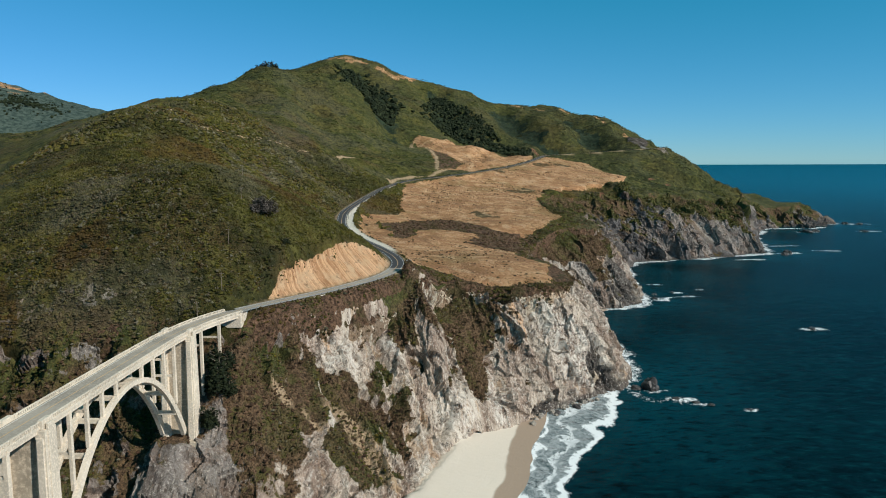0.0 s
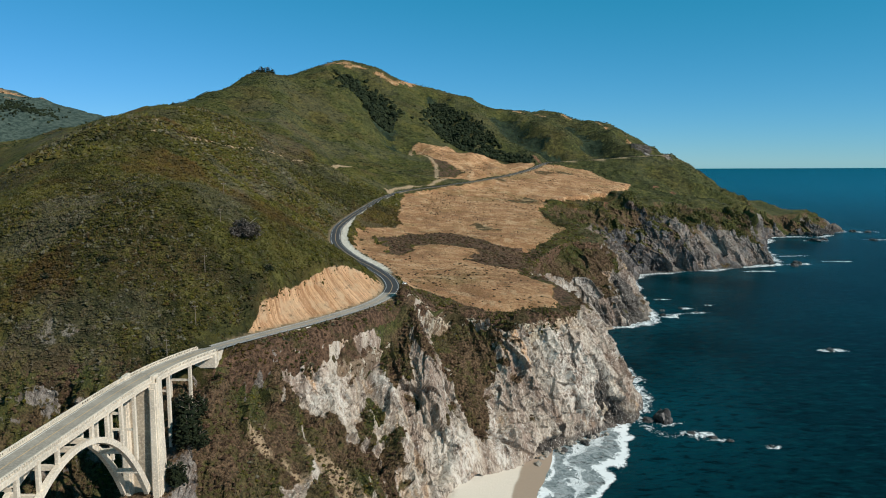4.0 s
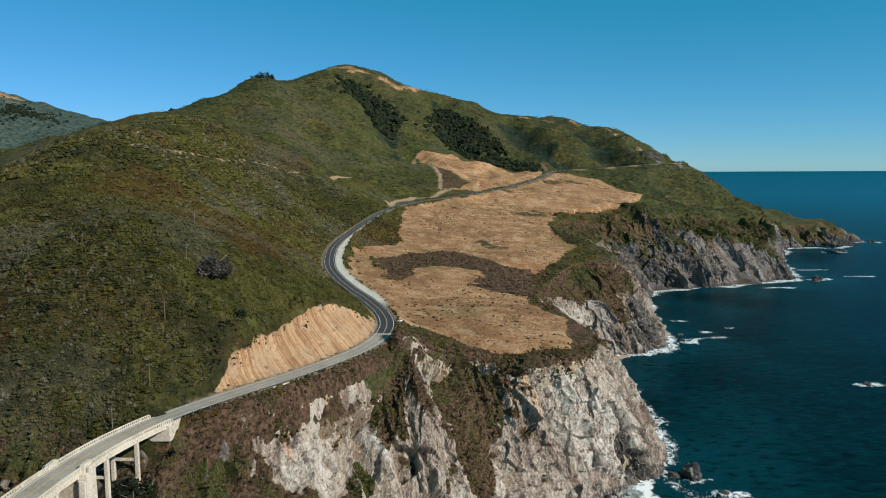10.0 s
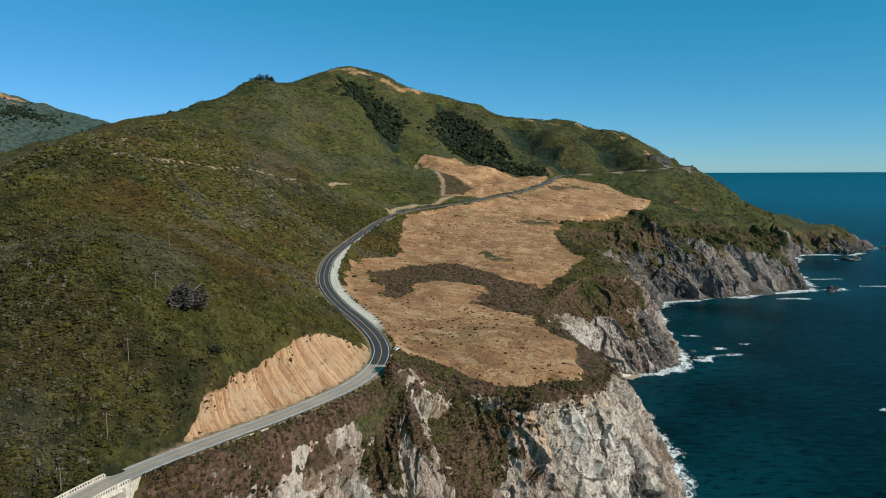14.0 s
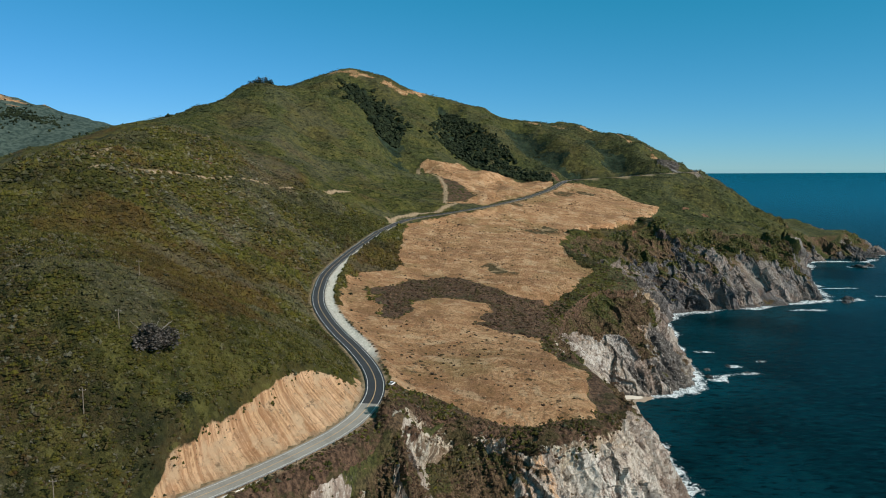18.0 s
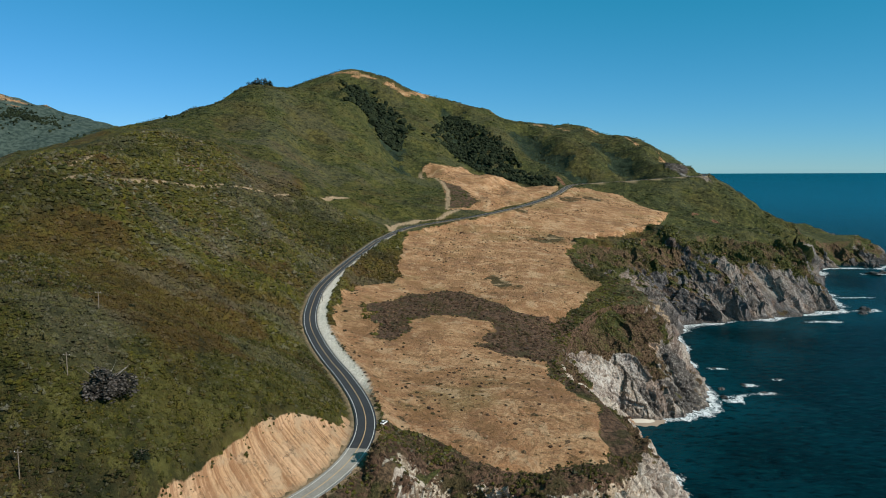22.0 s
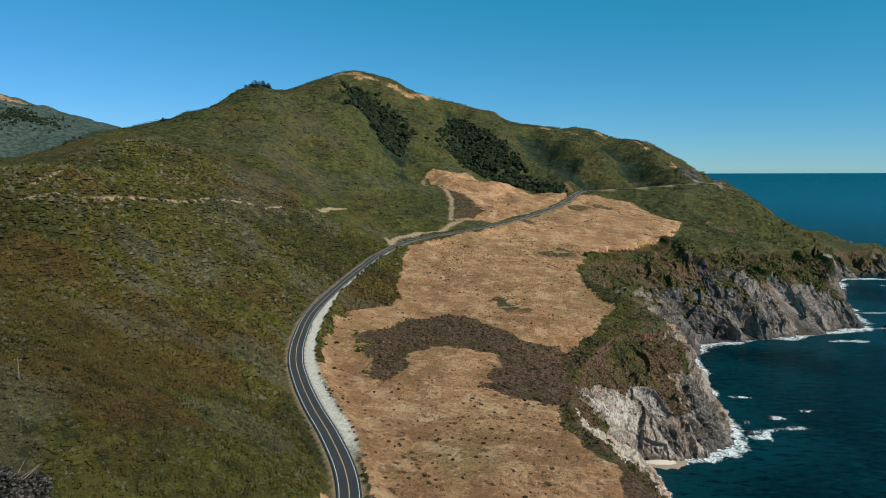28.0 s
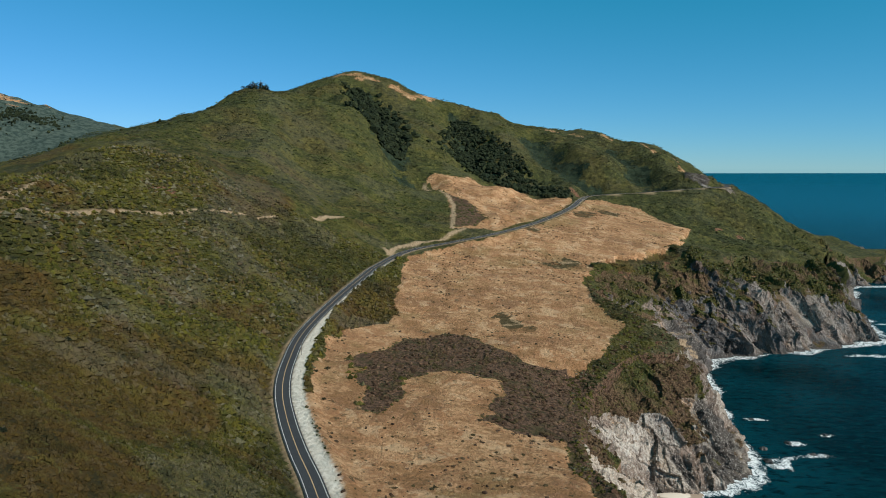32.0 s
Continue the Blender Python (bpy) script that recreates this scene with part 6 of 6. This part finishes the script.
def tree(at, height, spread_, n, mat, label, seed, low=0.25, group="", bare=0, tuft=(0.06, 0.13)):
    """A wind-shaped tree: tapered trunk, limbs, and a crown of many tufts with gaps."""
    r = np.random.default_rng(seed)
    ob = thing("tree", at, label, "tree", group)
    bm = bmesh.new()
    limb(bm, (0, 0, -1.5), (0.1, 0.1, height * 0.35), height * 0.045, height * 0.03, 8)
    limb(bm, (0.1, 0.1, height * 0.35), (0.3, -0.1, height * 0.85), height * 0.03, height * 0.008, 8)
    part("trunk", bm, bark, ob)
    spots = []
    for k in range(9):
        a, z = k * 2.4 + r.random(), height * r.uniform(low, 0.8)
        tip = (math.cos(a) * spread_ * r.uniform(0.6, 0.95), math.sin(a) * spread_ * r.uniform(0.6, 0.95), z + height * 0.12)
        bm = bmesh.new()
        limb(bm, (0.15, 0, z * 0.8), tip, height * 0.018, height * 0.005)
        part("limb", bm, bark, ob)
        spots.append(tip)
    if bare:
        for k in range(bare):
            a = r.random() * 6.28
            bm = bmesh.new()
            foot = (math.cos(a) * spread_ * 0.4, math.sin(a) * spread_ * 0.4, height * 0.7)
            limb(bm, foot, (foot[0] * 2.0, foot[1] * 2.0, height * r.uniform(0.95, 1.1)), 0.07, 0.02, 5)
            part("dead_branch", bm, dead_twig, ob, "bleached bare branch")
    d = r.normal(0, 1, (n, 3))
    d[:, 2] = np.abs(d[:, 2]) * 1.1 - 0.25
    d /= np.linalg.norm(d, axis=1)[:, None]
    lumpy = 0.8 + 0.3 * np.sin(d[:, 0] * 5 + seed) * np.cos(d[:, 1] * 4 + seed * 2)
    c = d * (r.random((n, 1)) ** 0.45) * lumpy[:, None] * np.array([spread_, spread_, height * (1 - low)]) + np.array([0, 0, height * low])
    part("crown", clumps("crown", c, r.uniform(*tuft, n) * spread_, 0.6, seed, 0.5), mat, ob)
    return ob


def on_ground(x, y):
    if sample(COVERED, np.array([x]), np.array([y]))[0] > 0.1:
        face = TUFTS[0][0]
        return tuple(float(v) for v in face[np.argmin((face[:, 0] - x) ** 2 + (face[:, 1] - y) ** 2)])
    px, py, pz = place_of(np.array([x]), np.array([y]))
    return float(px[0]), float(py[0]), float(pz[0])


tree(on_ground(-99, 393), 9.5, 8.8, 3400, grey_leaves, "dark grey wind-bent tree alone on the scrub slope", 51, 0.2, bare=8, tuft=(0.022, 0.055))
tree(on_ground(-84, 382), 4.5, 3.2, 220, dark_leaves, "small dark tree at the top of the road cut", 52, 0.2)
for k, (x, y, h) in enumerate(((-99, 305, 9), (-96, 300, 11), (-93, 304, 8), (-95, 294, 12), (-91, 296, 8), (-96, 285, 9))):
    tree(on_ground(x, y), h * 1.1, h * 0.5, 600, dark_leaves, "dark cypress on the canyon side below the bridge", 53 + k, 0.15, "cypresses by the bridge")
for k, (x, y) in enumerate(((-357, 1537), (-366, 1530), (-375, 1536), (-384, 1530), (-394, 1538), (-404, 1532), (-350, 1545), (-415, 1540), (-428, 1548), (-440, 1552))):
    tree(on_ground(x, y), 17 - k * 0.7, 8.5, 260, dark_leaves, "dark tree in the row on the mountain ridge", 61 + k, 0.1, "trees along the ridge")
for k, (x, y, h, w) in enumerate(((-150, 352, 3.0, 3.4), (-173, 345, 2.6, 3.0), (-66, 640, 1.6, 1.6), (-78, 676, 1.8, 2.0), (-74, 690, 1.8, 2.2), (-160, 560, 2.2, 2.6), (-118, 452, 2.4, 2.4))):
    tree(on_ground(x, y), h, w, 120, dark_leaves, "round dark bush standing out of the scrub", 81 + k, 0.1, "dark bushes")

# ---------------------------------------------------------------- cars, poles, rails and walls
white_paint, dark_paint, red_paint = plain("white_car_paint", (0.78, 0.78, 0.77), 0.3, 0.05, 1, 0, 0), plain("dark_car_paint", (0.03, 0.032, 0.036), 0.3, 0.1, 1, 0, 0), plain("silver_car_paint", (0.42, 0.43, 0.44), 0.3, 0.05, 1, 0.3, 0)
rubber, alloy = plain("tyre_rubber", (0.02, 0.02, 0.02), 0.9, 0.1, 4), plain("alloy_rim", (0.5, 0.5, 0.52), 0.35, 0.1, 4, 0.8, 0)
car_glass = plain("tinted_car_glass", (0.015, 0.018, 0.02), 0.08, 0.1, 1, 0, 0)
lamp_clear, lamp_red = plain("headlight_lens", (0.7, 0.7, 0.68), 0.15, 0.05, 1, 0, 0), plain("tail_light_lens", (0.35, 0.02, 0.02), 0.2, 0.05, 1, 0, 0)


def loft(sections):
    """A closed body through cross-sections along y: (y, half width, low, high, top half width)."""
    bm = bmesh.new()
    rings = []
    for y, w, lo, hi, tw in sections:
        mid = lo + (hi - lo) * 0.55
        rings.append([bm.verts.new(v) for v in ((-w * 0.92, y, lo), (w * 0.92, y, lo), (w, y, mid), (tw, y, hi), (-tw, y, hi), (-w, y, mid))])
    for a, b in zip(rings, rings[1:]):
        for k in range(6):
            bm.faces.new((a[k], a[(k + 1) % 6], b[(k + 1) % 6], b[k]))
    bm.faces.new(rings[0][::-1])
    bm.faces.new(rings[-1])
    bmesh.ops.recalc_face_normals(bm, faces=bm.faces[:])
    bmesh.ops.bevel(bm, geom=bm.edges[:], offset=0.04, segments=1, affect="EDGES")
    return bm


def disc(r, w, sides=14):
    bm = bmesh.new()
    bmesh.ops.create_cone(bm, cap_ends=True, segments=sides, radius1=r, radius2=r, depth=w, matrix=Matrix.Rotation(math.pi / 2, 4, "Y"))
    return bm


def car(at, turn, paint, label, group="parked cars"):
    ob = thing("car", at, label, "car", group)
    ob.rotation_euler = (0, 0, radians(turn))
    part("body", loft([(-2.2, 0.72, 0.42, 0.82, 0.66), (-2.0, 0.86, 0.28, 0.98, 0.8), (-0.6, 0.9, 0.25, 1.0, 0.84), (0.9, 0.9, 0.25, 0.98, 0.82), (1.9, 0.86, 0.28, 0.84, 0.78), (2.2, 0.7, 0.4, 0.7, 0.62)]), paint, ob)
    part("cabin", loft([(-1.75, 0.74, 0.95, 1.05, 0.66), (-1.2, 0.78, 0.95, 1.42, 0.62), (0.2, 0.78, 0.95, 1.46, 0.62), (1.0, 0.76, 0.93, 1.0, 0.68)]), car_glass, ob, "dark tinted windows")
    part("roof", block(-0.6, 0.6, -1.25, 0.25, 1.43, 1.5, 0.03), paint, ob)
    for sx in (-0.82, 0.82):
        for sy in (-1.35, 1.4):
            tyre = part("wheel", disc(0.33, 0.22), rubber, ob)
            tyre.location = (sx, sy, 0.33)
            part("rim", disc(0.2, 0.24, 10), alloy, tyre)
        part("headlight", block(sx * 0.8 - 0.16, sx * 0.8 + 0.16, 2.05, 2.2, 0.55, 0.7, 0.03), lamp_clear, ob)
        part("tail_light", block(sx * 0.82 - 0.14, sx * 0.82 + 0.14, -2.22, -2.1, 0.62, 0.8, 0.03), lamp_red, ob)
    return ob


def road_at(y):
    k = int(np.argmin(np.abs(road_line[:, 1] - y)))
    d = road_line[min(k + 1, len(road_line) - 1)] - road_line[max(k - 1, 0)]
    return road_line[k], d / np.linalg.norm(d[:2])


def beside_road(y, off, lift=0.0):
    p, d = road_at(y)
    return (p[0] + d[1] * off, p[1] - d[0] * off, p[2] + lift), math.degrees(math.atan2(-d[0], d[1]))


for y, off, paint, words, swing in ((477, 7.6, white_paint, "white hatchback parked on the gravel turnout at the bend", -28), (832, 7.4, white_paint, "white car parked on the pale road shoulder", 0),
                                    (1466, 9, dark_paint, "dark car parked by the distant bend", 10), (1482, 8.5, red_paint, "silver car parked by the distant bend", 0), (1500, 8, dark_paint, "dark car parked by the distant bend", -6)):
    at, turn = beside_road(y, off, -0.28)
    car(at, turn + swing, paint, words)

pole_wood = plain("weathered_pole", (0.20, 0.16, 0.12), 0.9, 0.25, 3)
insulator = plain("grey_insulator", (0.5, 0.5, 0.5), 0.4, 0.05, 3)


def utility_pole(x, y, h):
    ob = thing("utility_pole", on_ground(x, y), "weathered wooden utility pole with a short crossarm in the scrub", "pole", "poles up the hillside")
    bm = bmesh.new()
    limb(bm, (0, 0, -1), (0, 0, h), 0.17, 0.11, 8)
    part("pole", bm, pole_wood, ob)
    part("crossarm", block(-1.1, 1.1, -0.07, 0.07, h - 0.8, h - 0.62), pole_wood, ob)
    for k in (-0.95, 0.95):
        part("insulator", block(k - 0.06, k + 0.06, -0.06, 0.06, h - 0.62, h - 0.4, 0.02), insulator, ob)


for x, y, h in ((-109, 364, 8), (-109, 390, 7), (-119, 430, 7), (-106, 340, 8), (-107, 819, 8), (-92, 700, 8), (-77, 1030, 8), (-112, 322, 8)):
    utility_pole(x, y, h)

steel = plain("galvanised_rail", (0.40, 0.40, 0.39), 0.5, 0.2, 2, 0.5)
wall_concrete = plain("pale_retaining_concrete", (0.62, 0.57, 0.49), 0.85, 0.2, 0.8)


def stretch(y0, y1, off, step):
    k = (road_fine[:, 1] >= y0) & (road_fine[:, 1] <= y1)
    p = road_fine[k]
    t = np.gradient(p[:, :2], axis=0)
    t /= np.linalg.norm(t, axis=1)[:, None]
    return np.column_stack([p[:, 0] + t[:, 1] * off, p[:, 1] - t[:, 0] * off, p[:, 2]]), t


def guard_rail(y0, y1, off):
    line, t = stretch(y0, y1, off, 2)
    mid = line[len(line) // 2]
    ob = thing("guard_rail", tuple(mid), "galvanised steel guard rail on wooden posts along the cliff edge", "guard rail")
    back = Matrix.Translation(-Vector(mid))
    rail = part("rail", swept(line, [(-0.04, 0.42), (-0.04, 0.76), (0.04, 0.76), (0.04, 0.42)]), steel, ob)
    rail.matrix_parent_inverse = back
    for p, d in zip(line[::2], t[::2]):
        post = part("post", bars([(p[0] + d[1] * 0.16, p[1] - d[0] * 0.16, p[2] + 0.1, 0.09, 0.09, 0.68, math.atan2(-d[0], d[1]))]), pole_wood, ob)
        post.matrix_parent_inverse = back


guard_rail(331, 432, 5.2)
guard_rail(880, 945, 5.4)


def retaining_wall(y0, y1, off, depth, label):
    line, t = stretch(y0, y1, off, 2)
    mid = line[len(line) // 2]
    ob = thing("retaining_wall", (mid[0], mid[1], mid[2] - depth), label, "wall")
    back = Matrix.Translation(-Vector((mid[0], mid[1], mid[2] - depth)))
    for a, b in zip(line[:-1], line[1:]):
        seg = np.array([a, b])
        panel = part("panel", swept(seg, [(-0.3, -depth), (-0.3, -0.1), (0.1, -0.1), (1.2, -depth)]), wall_concrete, ob)
        panel.matrix_parent_inverse = back


retaining_wall(364, 381, 6.0, 4.6, "pale concrete retaining wall under the road's outer edge")

# ---------------------------------------------------------------- rocks in the surf and at the cliff's foot
wet_rock = plain("wet_dark_rock", (0.055, 0.048, 0.044), 0.55, 0.4, 0.5, 0, 0.3)
pale_boulder = plain("pale_boulder", (0.34, 0.30, 0.25), 0.9, 0.35, 0.6, 0, 0.2)


def rock(x, y, z, rx, ry, rz, seed, mat, label, group, name="sea_rock"):
    bm = bmesh.new()
    bmesh.ops.create_icosphere(bm, subdivisions=3, radius=1)
    for v in bm.verts:
        p = v.co.copy()
        k = 1 + 0.45 * noise.noise(p * 1.3 + Vector((seed, 0, 0))) + 0.22 * noise.noise(p * 3.1 + Vector((0, seed, 0))) + 0.1 * noise.noise(p * 7 + Vector((0, 0, seed)))
        v.co = Vector((p.x * rx * k, p.y * ry * k, p.z * rz * k))
    me = bpy.data.meshes.new(name)
    bm.to_mesh(me)
    bm.free()
    me.materials.append(mat)
    ob = new(name, me)
    ob.location = (x, y, z)
    ob.rotation_euler = (0, 0, seed * 1.7)
    return tagged(ob, label, "rock", group)


for k, (x, y, rx, ry, rz) in enumerate(((138, 463, 5.5, 5, 8), (128, 464, 3.5, 3, 3), (148, 443, 2.6, 2, 1.4), (158, 436, 2.2, 2.6, 1.1), (166, 431, 2.5, 1.6, 1.2), (331, 633, 5.5, 3.0, 1.6), (271, 791, 3, 2.4, 1.3),
                                         (262, 813, 3.5, 2.4, 1.5), (254, 866, 2.5, 2.2, 1.2), (232, 776, 4, 3, 2.4), (238, 800, 3, 3, 2), (560, 1162, 9, 7, 5), (545, 1140, 7, 6, 4), (760, 1498, 14, 9, 6), (790, 1520, 10, 8, 5),
                                         (890, 1516, 8, 6, 3), (955, 1705, 12, 8, 4), (980, 1690, 8, 6, 3), (300, 832, 2.4, 2, 1), (186, 423, 2.0, 1.6, 0.8))):
    rock(x, y, -0.2, rx, ry, rz, k + 1.3, wet_rock, "wet dark sea rock ringed with white surf", "rocks in the surf")
r = np.random.default_rng(5)
for k in range(46):
    t = r.random()
    x, y = 36 + 66 * t + r.normal(0, 2.2), 396 + 54 * t + r.normal(0, 2.2) - 3
    s = r.uniform(0.6, 2.2)
    rock(x, y, 0.6, s, s * 0.9, s * 0.75, k + 0.7, pale_boulder if k % 3 else wet_rock, "fallen boulder at the foot of the cliff by the beach", "boulders at the beach", "boulder")
